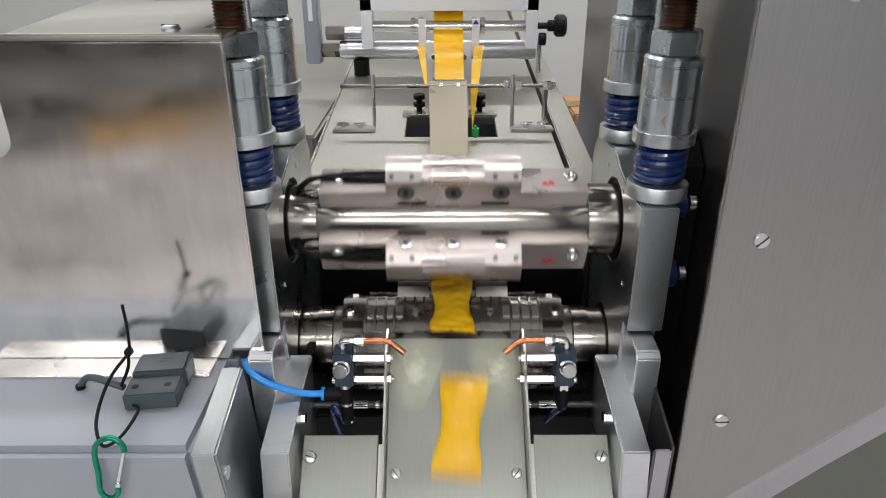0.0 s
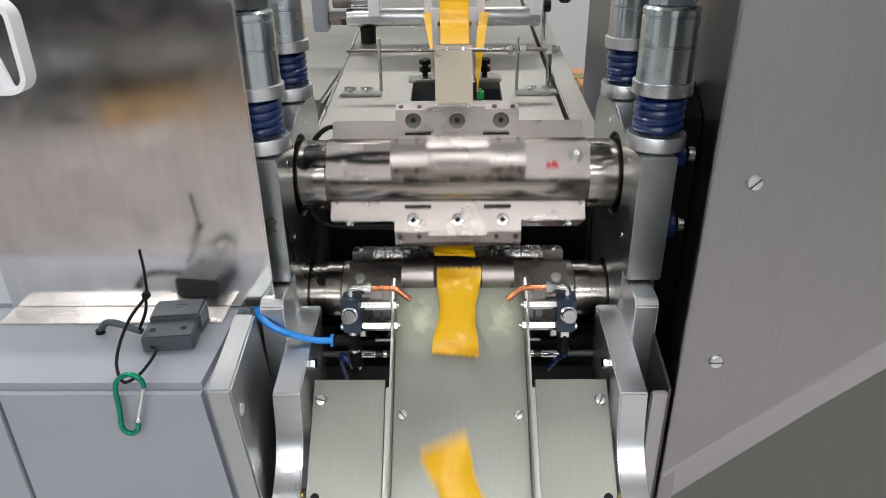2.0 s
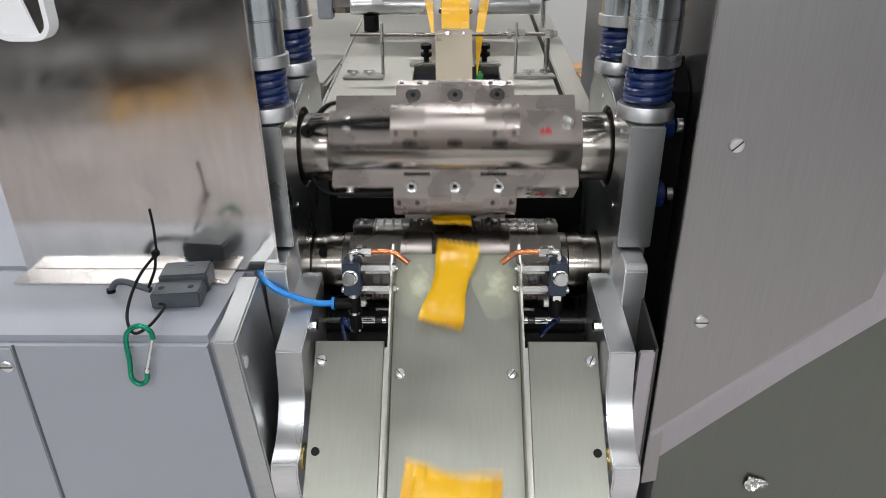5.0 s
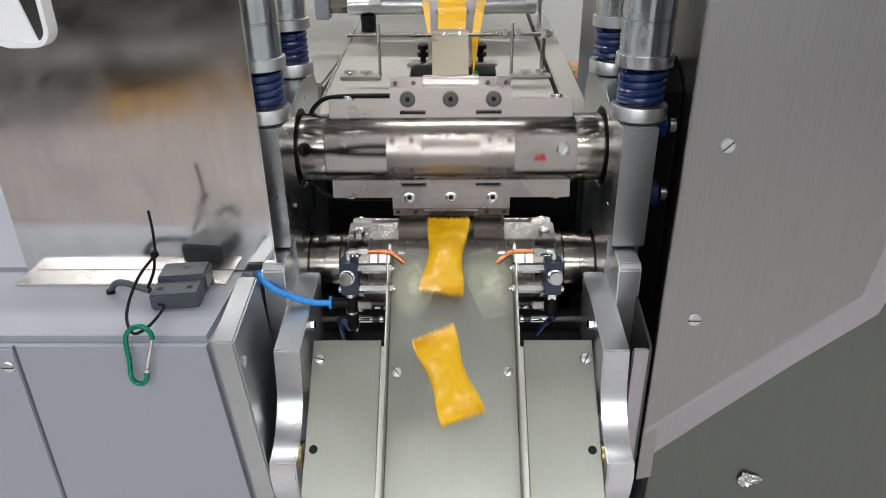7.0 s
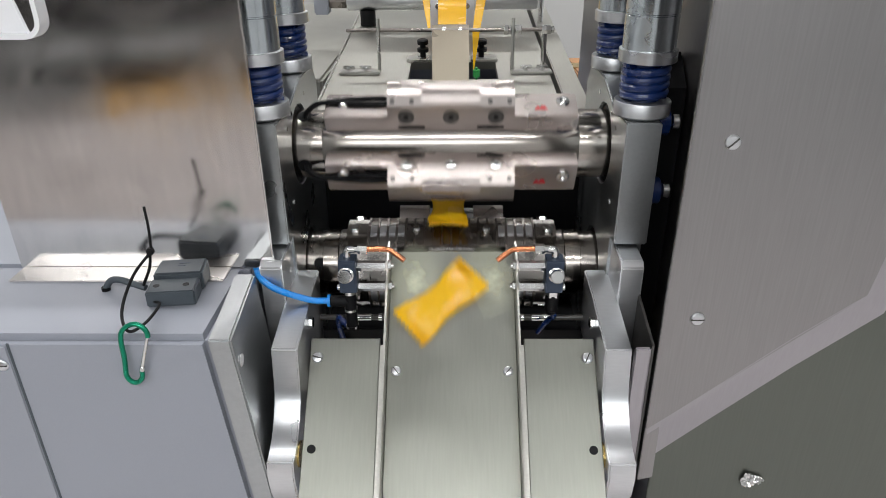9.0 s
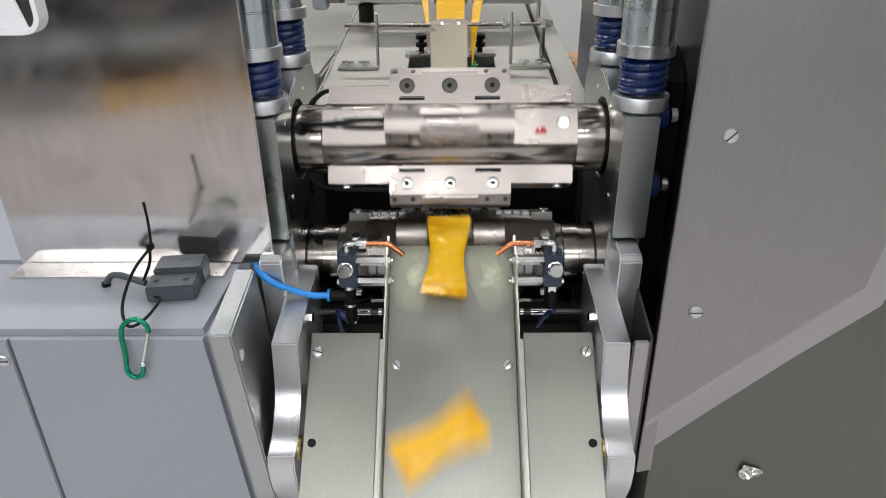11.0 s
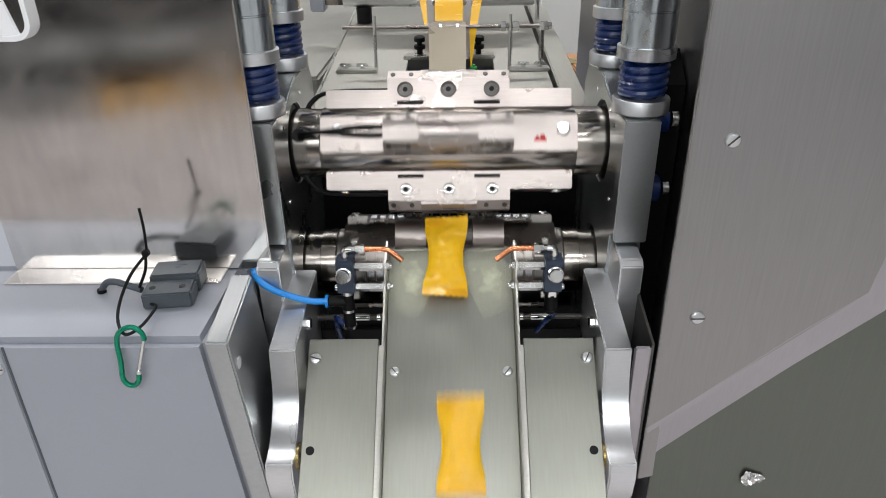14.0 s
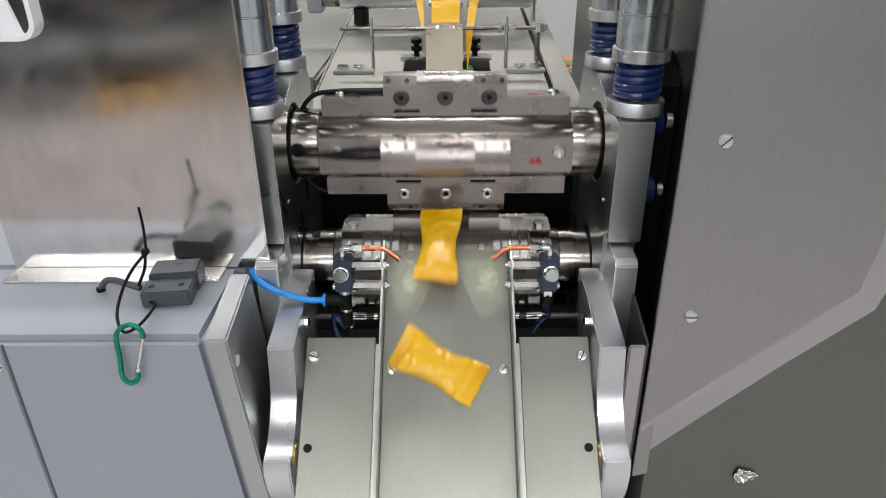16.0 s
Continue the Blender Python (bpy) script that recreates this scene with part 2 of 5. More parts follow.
def tube(bm, pts, r, seg=12, smooth_steps=6):
    """A round bar along a smooth line through the points."""
    pts = [Vector(p) for p in pts]
    line = []
    ext = [pts[0] * 2 - pts[1]] + pts + [pts[-1] * 2 - pts[-2]]
    for i in range(1, len(ext) - 2):
        p0, p1, p2, p3 = ext[i - 1:i + 3]
        for k in range(smooth_steps):
            u = k / smooth_steps
            line.append(0.5 * (2 * p1 + (p2 - p0) * u + (2 * p0 - 5 * p1 + 4 * p2 - p3) * u * u + (3 * p1 - p0 - 3 * p2 + p3) * u ** 3))
    line.append(pts[-1])
    rings, side = [], None
    for i, p in enumerate(line):
        d = (line[min(i + 1, len(line) - 1)] - line[max(i - 1, 0)]).normalized()
        if side is None:
            side = d.orthogonal().normalized()
        side = (side - d * side.dot(d)).normalized()
        up = d.cross(side)
        rings.append([bm.verts.new(p + r * (side * math.cos(2 * math.pi * k / seg) + up * math.sin(2 * math.pi * k / seg))) for k in range(seg)])
    for a, b in zip(rings, rings[1:]):
        for k in range(seg):
            bm.faces.new((a[k], a[(k + 1) % seg], b[(k + 1) % seg], b[k]))
    bm.faces.new(rings[0])
    bm.faces.new(rings[-1][::-1])
    return bm


def hexagon(bm, p0, p1, r):
    """A hexagonal bar or nut with chamfered ends."""
    return lathe(bm, p0, p1, [(0, r * 0.9), (0.08, r), (0.92, r), (1, r * 0.9)], 6)


SLOPE = math.atan(0.84)


def on_slope(x, y, z0, y0, lift=0.0, spin=0.0):
    """The pose on the sloping sheets: z is the sheet's normal, y runs up the slope."""
    z = z0 + 0.84 * (y - y0)
    return Matrix.Translation((x, y, z)) @ Matrix.Rotation(SLOPE, 4, "X") @ Matrix.Rotation(radians(spin), 4, "Z") @ Matrix.Translation((0, 0, lift))


def screw(name, m, r=0.0045, h=0.003, label="slotted steel screw head", parent=None):
    t = thing(name, (0, 0, 0), label, "screw", "cover screws")
    t.matrix_basis = m
    bm = bmesh.new()
    lathe(bm, (0, 0, -0.0004), (0, 0, h), [(0, r), (0.55, r), (0.85, r * 0.85), (1, r * 0.55)], 20)
    part("head", bm, ALU, t, local=True)
    bm = bmesh.new()
    box(bm, -r * 0.92, r * 0.92, -r * 0.1, r * 0.1, h * 0.6, h + 0.0003)
    part("slot", bm, DARK_STEEL, t, "dark slot", local=True)
    return t


# ---- the hall ----
def hall():
    for name, dims, mat, label in (
            ("floor", (-3, 3, -3.6, 3.4, -0.1, 0), FLOOR_RESIN, "grey resin factory floor"),
            ("ceiling", (-3, 3, -3.6, 3.4, 3.1, 3.2), CEIL_PAINT, "pale painted hall ceiling"),
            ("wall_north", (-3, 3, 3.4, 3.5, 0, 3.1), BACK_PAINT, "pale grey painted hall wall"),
            ("wall_south", (-3, 3, -3.7, -3.6, 0, 3.1), WALL_PAINT, "pale grey hall wall behind the machine"),
            ("wall_west", (-3.1, -3, -3.6, 3.4, 0, 3.1), WALL_PAINT, "pale grey hall wall"),
            ("wall_east", (3, 3.1, -3.6, 3.4, 0, 3.1), WALL_PAINT, "pale grey hall wall")):
        bm = bmesh.new()
        box(bm, *dims)
        tagged(part(name, bm, mat), label, name.split("_")[0], kind="structure")


hall()


# ---- machine frame ----
def machine_base():
    t = thing("machine_cabinet", (0, 0.3, 0), "grey enamelled machine base cabinet under the sealing unit", "cabinet")
    bm = bmesh.new()
    box(bm, -0.19, 0.19, -0.06, 1.2, 0, 0.85, 0.004)
    part("body", bm, GREY_PAINT, t)
    # black sheets added behind and under the rolls to keep the interior dark
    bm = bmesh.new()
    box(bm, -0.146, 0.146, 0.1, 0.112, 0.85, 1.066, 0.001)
    part("rear_shade_plate", bm, BLACK, t, "plate behind the rolls, black for the shaded interior")
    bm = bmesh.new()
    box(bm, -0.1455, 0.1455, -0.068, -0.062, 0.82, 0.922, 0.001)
    part("inner_shade_panel", bm, BLACK, t, "added black panel for the shade under the rolls")
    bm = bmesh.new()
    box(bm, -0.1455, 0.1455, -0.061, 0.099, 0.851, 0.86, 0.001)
    part("shade_floor", bm, BLACK, t, "added black sheet for the shade below the rolls")


machine_base()


def side_plate(sign, label):
    t = thing("side_plate", (sign * 0.16, 0, 0.85), label, "side plate", "side plates")
    outline = [(-0.085, 1.022), (-0.085, 1.132), (-0.034, 1.132), (-0.016, 1.136), (0.018, 1.147), (0.084, 1.147), (0.1, 1.125), (0.1, 0.85), (-0.07, 0.85), (-0.07, 1.022)]
    bm = bmesh.new()
    prism(bm, outline, sign * 0.144, sign * 0.173, [(0, 1.0883, 0.0375), (0, 0.961, 0.0365)], 0.0012)
    plate = part("plate", bm, PLATE_STEEL, t)
    for by, bz in ((-0.03, 1.132 - 0.006), (-0.052, 1.05), (-0.05, 1.118), (0.03, 1.13)):
        bm = bmesh.new()
        cyl(bm, (sign * 0.1443, by, bz), (sign * 0.1431, by, bz), 0.0022, 12)
        part("dowel", bm, CHROME, plate)
    # bearing sleeves in the holes
    for bz in (1.0883, 0.961):
        bm = bmesh.new()
        cyl(bm, (sign * 0.147, 0, bz), (sign * 0.17, 0, bz), 0.036, 40)
        part("bearing", bm, BLACK, t, "dark bearing in its bore")
    for bz in (1.125, 1.062):
        bm = bmesh.new()
        cyl(bm, (sign * 0.173, -0.055, bz), (sign * 0.186, -0.055, bz), 0.012, 24, 0.001)
        part("bolt_sleeve", bm, SPRING_BLUE, t, "dark blue sleeve of the bolt")
        bm = bmesh.new()
        cyl(bm, (sign * 0.188, -0.055, bz), (sign * 0.195, -0.055, bz), 0.007, 20, 0.001)
        part("adjusting_bolt", bm, CHROME, t, "bright bolt on the plate's outer side")
    bm = bmesh.new()
    prism(bm, [(-0.113, 0.90), (-0.113, 1.013), (-0.108, 1.018), (-0.06, 1.022), (-0.06, 0.9)], sign * 0.146, sign * 0.1655, (), 0.0012)
    part("lower_bracket", bm, ALU, t, "bright milled lower bracket")
    return t


side_plate(-1, "milled steel side plate carrying the roll bearings")
side_plate(1, "milled steel side plate with bolts beside the guard")


def column(sign, y, seat, label):
    """Spring-loaded tie column over a side plate."""
    x = sign * 0.1605
    t = thing("spring_column", (x, y, seat), label, "spring column", "spring columns")

    def turned(name, z0, z1, prof, mat, lab=""):
        bm = bmesh.new()
        lathe(bm, (x, y, seat + z0), (x, y, seat + z1), prof, 40)
        return part(name, bm, mat, t, lab)
    turned("seat_collar", 0, 0.014, [(0, 0.019), (0.12, 0.0225), (0.2, 0.0235), (0.92, 0.0235), (1, 0.0228)], ALU)
    turned("core_rod", 0.013, 0.05, [(0, 0.013), (1, 0.013)], SPRING_BLUE)
    bm = bmesh.new()
    turns, n, r = 4.6, 150, 0.0165
    pts = [(x + r * math.cos(2 * math.pi * turns * k / n), y + r * math.sin(2 * math.pi * turns * k / n), seat + 0.0155 + 0.0285 * k / n) for k in range(n + 1)]
    tube(bm, pts, 0.0037, 10, 1)
    part("spring", bm, SPRING_BLUE, t, "dark blue lacquered die spring")
    turned("upper_collar", 0.0455, 0.056, [(0, 0.0225), (0.06, 0.0235), (0.94, 0.0235), (1, 0.0215)], ALU)
    turned("sleeve", 0.056, 0.111, [(0, 0.0212), (0.47, 0.0212), (0.48, 0.0204), (0.495, 0.0204), (0.505, 0.0212), (0.86, 0.0212), (0.87, 0.0205), (0.885, 0.0205), (0.895, 0.0212), (0.965, 0.0212), (1, 0.0195)], ZINC)
    bm = bmesh.new()
    hexagon(bm, (x, y, seat + 0.111), (x, y, seat + 0.129), 0.0185)
    part("hex_nut", bm, ZINC, t)
    bm = bmesh.new()
    rows, n2 = [], 20
    for k in range(n2 + 1):
        rows.append((k / n2, 0.0115 if k % 2 else 0.0098))
    lathe(bm, (x, y, seat + 0.129), (x, y, seat + 0.153), rows, 24)
    part("threaded_rod", bm, THREAD, t, "brown threaded rod")
    return t


for s in (-1, 1):
    column(s, -0.06, 1.132, "zinc sleeve column on a blue spring")
    column(s, 0.052, 1.147, "zinc sleeve column on a blue spring")


def head_plates():
    for s in (-1, 1):
        t = thing("head_plate", (s * 0.165, 0, 1.335), "steel head plate over the spring columns", "head plate", "head plates")
        bm = bmesh.new()
        box(bm, s * 0.165 - 0.035, s * 0.165 + 0.035, -0.095, 0.012, 1.284, 1.314, 0.001)
        box(bm, s * 0.165 - 0.035, s * 0.165 + 0.035, 0.012, 0.09, 1.2985, 1.3285, 0.001)
        part("plate", bm, PLATE_STEEL, t)
        bm = bmesh.new()
        cyl(bm, (s * 0.163, -0.006, 1.137), (s * 0.163, -0.006, 1.286), 0.004, 16)
        part("tie_rod", bm, ZINC, t)


head_plates()


# ---- sealing rolls ----
def ring_box(bm, ang, r0, r1, x0, x1, w, bev=0.0008, off=0.0):
    """A block on a roll at the angle ang (0 towards -y, 90 up), from radius r0 to r1, w wide round the roll."""
    m = Matrix.Rotation(radians(90 - ang), 4, "X")
    box(bm, x0, x1, -w / 2 + off, w / 2 + off, r0, r1, bev, 2, m)


def at_angle(ang):
    return Matrix.Rotation(radians(90 - ang), 4, "X")


def jaw_profile(bm, ang, x0, x1, outline, bev=0.0006):
    """A block along the roll from its cross-section of (round the roll, radius)."""
    tmp = bmesh.new()
    prism(tmp, outline, x0, x1, (), bev)
    join(bm, tmp, at_angle(ang))


def upper_roll():
    t = thing("upper_sealing_roll", (0, 0, 1.0883), "polished steel sealing roll with four crimping jaws", "sealing roll", "sealing rolls")
    bm = bmesh.new()
    lathe(bm, (-0.1175, 0, 0), (0.1165, 0, 0), [(0, 0.0328), (0.006, 0.0336), (0.994, 0.0336), (1, 0.0328)], 96)
    part("drum", bm, ROLL_STEEL, t, local=True)
    for a, b in ((-0.1175, -0.1495), (0.1165, 0.1495)):
        bm = bmesh.new()
        lathe(bm, (a, 0, 0), (b, 0, 0), [(0, 0.0322), (0.9, 0.0322), (1, 0.0315)], 72)
        part("journal", bm, ROLL_STEEL, t, local=True)
    for k in range(4):
        ang = 90 * k
        m = at_angle(ang)
        bm = bmesh.new()
        ring_box(bm, ang, 0.028, 0.0465, -0.1138, 0.1138, 0.032, 0.0008)
        bar = part("heater_bar", bm, JAW_STEEL, t, local=True)
        # relief pockets under the jaw
        for x in (-0.0355, 0.0355):
            for side in (-1, 1):
                bm = bmesh.new()
                x0, x1 = sorted((x - 0.012, x + 0.012))
                y0, y1 = sorted((side * 0.0157, side * 0.0163))
                box(bm, x0, x1, y0, y1, 0.0325, 0.0362, 0, 2, m)
                part("relief_slot", bm, BLACK, bar, "dark relief slot", local=True)
        bm = bmesh.new()
        ring_box(bm, ang, 0.034, 0.0562, -0.0565, 0.0565, 0.0326, 0.0006)
        jaw = part("jaw_block", bm, JAW_STEEL, t, local=True)
        bm = bmesh.new()
        jaw_profile(bm, ang, -0.0563, 0.0563, [(-0.0158, 0.0558), (0.0158, 0.0558), (0.0158, 0.0568), (0.0098, 0.0652), (0.005, 0.0662), (0, 0.0665), (-0.005, 0.0662), (-0.0098, 0.0652), (-0.0158, 0.0568)], 0.0)
        tip = part("crimping_jaw", bm, JAW_STEEL, t, local=True)
        bm = bmesh.new()
        jaw_profile(bm, ang, -0.0258, 0.0258, [(-0.0152, 0.0572), (0.0152, 0.0572), (0.0152, 0.06), (0.0115, 0.0637), (0.008, 0.066), (0.004, 0.0675), (0, 0.068), (-0.004, 0.0675), (-0.008, 0.066), (-0.0115, 0.0637), (-0.0152, 0.06)], 0.0)
        part("sealing_lip", bm, JAW_STEEL, t, "raised sealing lip", local=True)
        for x in (-0.04, 0.0, 0.04):
            for side in (-1, 1):
                hb = bmesh.new()
                p0, p1 = m @ Vector((x, side * 0.0162, 0.0462)), m @ Vector((x, side * 0.0174, 0.0462))
                if side < 0:
                    lathe(hb, p0, p1, [(0, 0.0074), (0.7, 0.0074), (1, 0.0066), (1, 0.0044), (0.5, 0.0044)], 24)
                else:
                    lathe(hb, p0, p1, [(0, 0.0056), (0.7, 0.0056), (1, 0.005), (1, 0.003), (0.5, 0.003)], 24)
                part("jaw_screw", hb, DARK_STEEL if side < 0 else CHROME, jaw, "socket head screw", local=True)
                hb = bmesh.new()
                cyl(hb, m @ Vector((x, side * 0.0165, 0.0462)), m @ Vector((x, side * 0.0171, 0.0462)), 0.0024, 8)
                part("socket", hb, BLACK, jaw, "dark hexagon socket", local=True)
        for x in (-0.0515, -0.0345, 0.0345, 0.0515):
            for side in (-1, 1):
                bm = bmesh.new()
                cyl(bm, m @ Vector((x, side * 0.0122, 0.0602)), m @ Vector((x, side * 0.0136, 0.0612)), 0.0023, 12)
                part("grub_screw", bm, DARK_STEEL, tip, local=True)
        for x in (-0.098, 0.101):
            bm = bmesh.new()
            lathe(bm, m @ Vector((x, 0.003, 0.046)), m @ Vector((x, 0.003, 0.0495)), [(0, 0.006), (0.7, 0.006), (1, 0.0048), (1, 0.003), (0.5, 0.003)], 20)
            part("bar_bolt", bm, CHROME, bar, local=True)
        # cable port and the heater cables lying on the bar
        bm = bmesh.new()
        cyl(bm, m @ Vector((-0.1355, 0.002, 0.0312)), m @ Vector((-0.1355, 0.002, 0.0326)), 0.0066, 24)
        part("cable_port", bm, BLACK, t, "round cable port", local=True)
        for dy, top in ((0.0, 0.006), (0.003, -0.004)):
            bm = bmesh.new()
            tube(bm, [m @ Vector(p) for p in ((-0.1355, dy, 0.03), (-0.131, dy, 0.0385), (-0.12, dy + 0.2 * top, 0.0468), (-0.1, dy + 0.6 * top, 0.049), (-0.078, dy + top, 0.0492), (-0.056, dy + top, 0.0492))], 0.0021, 8)
            part("heater_cable", bm, BLACK, t, "black heater cable", local=True)
    for k in range(4):
        m = at_angle(90 * k)
        bm = bmesh.new()
        box(bm, 0.0755, 0.0865, -0.0075, -0.0045, 0.0465, 0.0467, 0, 2, m)
        box(bm, 0.077, 0.0795, -0.0045, -0.0025, 0.0465, 0.0467, 0, 2, m)
        box(bm, 0.081, 0.085, -0.0045, -0.0015, 0.0465, 0.0467, 0, 2, m)
        part("red_mark", bm, RED_INK, t, "smudged red paint mark", local=True)
    return t


def lower_roll():
    t = thing("lower_sealing_roll", (0, 0, 0.961), "dark steel sealing roll with jaws and slotted combs", "sealing roll", "sealing rolls")
    bm = bmesh.new()
    lathe(bm, (-0.113, 0, 0), (0.113, 0, 0), [(0, 0.0325), (0.006, 0.0335), (0.994, 0.0335), (1, 0.0325)], 96)
    part("drum", bm, LOWER_STEEL, t, local=True)
    for s in (-1, 1):
        bm = bmesh.new()
        lathe(bm, (s * 0.113, 0, 0), (s * 0.1495, 0, 0), [(0, 0.0335), (0.4, 0.0335), (0.42, 0.0316), (1, 0.0316)], 72)
        part("journal", bm, ROLL_STEEL, t, local=True)
    for k in range(4):
        ang = 90 * k
        m = at_angle(ang)
        bm = bmesh.new()
        cyl(bm, m @ Vector((-0.131, 0.0, 0.031)), m @ Vector((-0.131, 0.0, 0.0321)), 0.0058, 20)
        part("cable_port", bm, BLACK, t, "round cable port", local=True)
        bm = bmesh.new()
        ring_box(bm, ang, 0.028, 0.043, -0.104, 0.104, 0.03, 0.0008)
        bar = part("heater_bar", bm, LOWER_STEEL, t, local=True)
        for s in (-1, 1):
            bm = bmesh.new()
            x0, x1 = sorted((s * 0.0225, s * 0.0525))
            jaw_profile(bm, ang, x0, x1, [(-0.015, 0.042), (0.015, 0.042), (0.015, 0.0445), (0.0112, 0.054), (0.006, 0.057), (0, 0.058), (-0.006, 0.057), (-0.0112, 0.054), (-0.015, 0.0445)], 0.0)
            part("jaw_block", bm, JAW_STEEL, t, local=True)
        bm = bmesh.new()
        jaw_profile(bm, ang, -0.0222, 0.0222, [(-0.011, 0.042), (0.011, 0.042), (0.011, 0.05), (0.004, 0.0555), (-0.004, 0.0555), (-0.011, 0.05)], 0.0005)
        part("cutter", bm, DARK_STEEL, t, "dark cutting insert", local=True)
        for x in (-0.093, 0.093):
            bm = bmesh.new()
            hexagon(bm, m @ Vector((x, -0.004, 0.0425)), m @ Vector((x, -0.004, 0.0465)), 0.0055)
            part("bar_bolt", bm, CHROME, bar, local=True)
        # slotted comb between two jaws: a dark bowed plate, ribs right across it, and bright pads between the outer ribs
        mid = ang + 45
        bm = bmesh.new()
        for da in (-18, -9, 0, 9, 18):
            ring_box(bm, mid + da, 0.0435, 0.0455, -0.0815, 0.0815, 0.0078, 0)
        part("comb_plate", bm, LOWER_STEEL, t, "dark bowed plate under the comb", local=True)
        bm = bmesh.new()
        for i in range(19):
            x = 0.009 * (i - 9)
            for da in (-19, -9.5, 0, 9.5, 19):
                ring_box(bm, mid + da, 0.0425, 0.0482, x - 0.001, x + 0.001, 0.0083, 0)
        for da in (-23, 23):
            ring_box(bm, mid + da, 0.0452, 0.0478, -0.0825, 0.0825, 0.0013, 0)
        tagged(part("slotted_comb", bm, LIP_STEEL, t, "comb of thin steel ribs", local=True), kind="stuff")
        for s in (-1, 1):
            for i in range(4):
                bm = bmesh.new()
                x = s * (0.0495 + 0.009 * i)
                ring_box(bm, mid, 0.0452, 0.0474, x - 0.0033, x + 0.0033, 0.0135, 0.0006)
                part("comb_pad", bm, ALU, t, local=True)
            bm = bmesh.new()
            mm = at_angle(mid)
            lathe(bm, mm @ Vector((s * 0.0345, 0, 0.0452)), mm @ Vector((s * 0.0345, 0, 0.0505)), [(0, 0.0042), (0.7, 0.0042), (1, 0.003)], 16)
            part("comb_screw", bm, CHROME, t, local=True)
        for s in (-1, 1):
            bm = bmesh.new()
            x0, x1 = sorted((s * 0.082, s * 0.103))
            ring_box(bm, mid, 0.0315, 0.0475, x0, x1, 0.018, 0.0008)
            part("end_pad", bm, LOWER_STEEL, t, local=True)
            bm = bmesh.new()
            mm = at_angle(mid)
            lathe(bm, mm @ Vector((s * 0.095, 0, 0.0472)), mm @ Vector((s * 0.095, 0, 0.0505)), [(0, 0.005), (0.7, 0.005), (1, 0.0038)], 16)
            part("pad_screw", bm, CHROME, t, local=True)
    return t


UPPER = upper_roll()
LOWER = lower_roll()


def cross_rods():
    for y, z, r in ((-0.072, 0.938, 0.0028), (0.075, 1.03, 0.004)):
        t = thing("cross_rod", (0, y, z), "thin bright steel cross rod between the side plates", "rod", "cross rods")
        bm = bmesh.new()
        cyl(bm, (-0.144, y, z), (0.144, y, z), r, 20)
        part("rod", bm, DARK_STEEL if z < 1 else CHROME, t)
        for s in (-1, 1) if z < 1 else ():
            for a, b in ((0.066, 0.07), (0.0765, 0.095)):
                bm = bmesh.new()
                cyl(bm, (s * a, y, z), (s * b, y, z), r + 0.0008, 20, 0.0004)
                part("collar", bm, CHROME, t, "bright collar")


cross_rods()


# ---- outlet: covers, chute, arms ----
PY, PZ = -0.133, 0.9535     # a point of the front covers
CY, CZ = -0.162, 0.943      # a point of the chute's floor
COVER_X = 0.001             # sideways middle of covers and chute


def sheet_on_slope(bm, x0, x1, ya, yb, y0, z0, thick):
    """A sheet on the slope between the depths ya (upper) and yb (lower)."""
    m = on_slope(0, ya, z0, y0)
    run = (ya - yb) / math.cos(SLOPE)
    box(bm, x0, x1, -run, 0, -thick, 0, 0.0006, 1, m)


def front_covers():
    for s in (-1, 1):
        t = thing("front_cover", (s * 0.09, -0.24, 0.86), "plain stainless front cover plate under the rolls", "cover plate", "front covers")
        bm = bmesh.new()
        sheet_on_slope(bm, COVER_X + min(s * 0.0625, s * 0.123), COVER_X + max(s * 0.0625, s * 0.123), -0.132, -0.36, PY, PZ, 0.003)
        plate = part("plate", bm, CHUTE_STEEL, t)
        bm = bmesh.new()
        box(bm, COVER_X + min(s * 0.0625, s * 0.123), COVER_X + max(s * 0.0625, s * 0.123), -0.1345, -0.1315, 0.90, PZ - 0.003, 0.0005)
        part("upper_lip", bm, CHUTE_STEEL, t)
        bm = bmesh.new()
        m = on_slope(COVER_X + s * 0.1155, -0.204, PZ, PY)
        cyl(bm, m @ Vector((0, 0, 0.0002)), m @ Vector((0, 0, 0.0006)), 0.0036, 20)
        part("open_hole", bm, BLACK, plate, "open round hole")
        bm = bmesh.new()
        cyl(bm, (s * 0.124, -0.2, 0.885), (s * 0.127, -0.2, 0.885), 0.011, 20)
        part("bush", bm, BRASS, t, "brass bush beside the arm")
        screw("cover_screw", on_slope(COVER_X + s * 0.116, -0.1455, PZ, PY, 0, 24 + 40 * s), 0.0048, 0.0028)


front_covers()


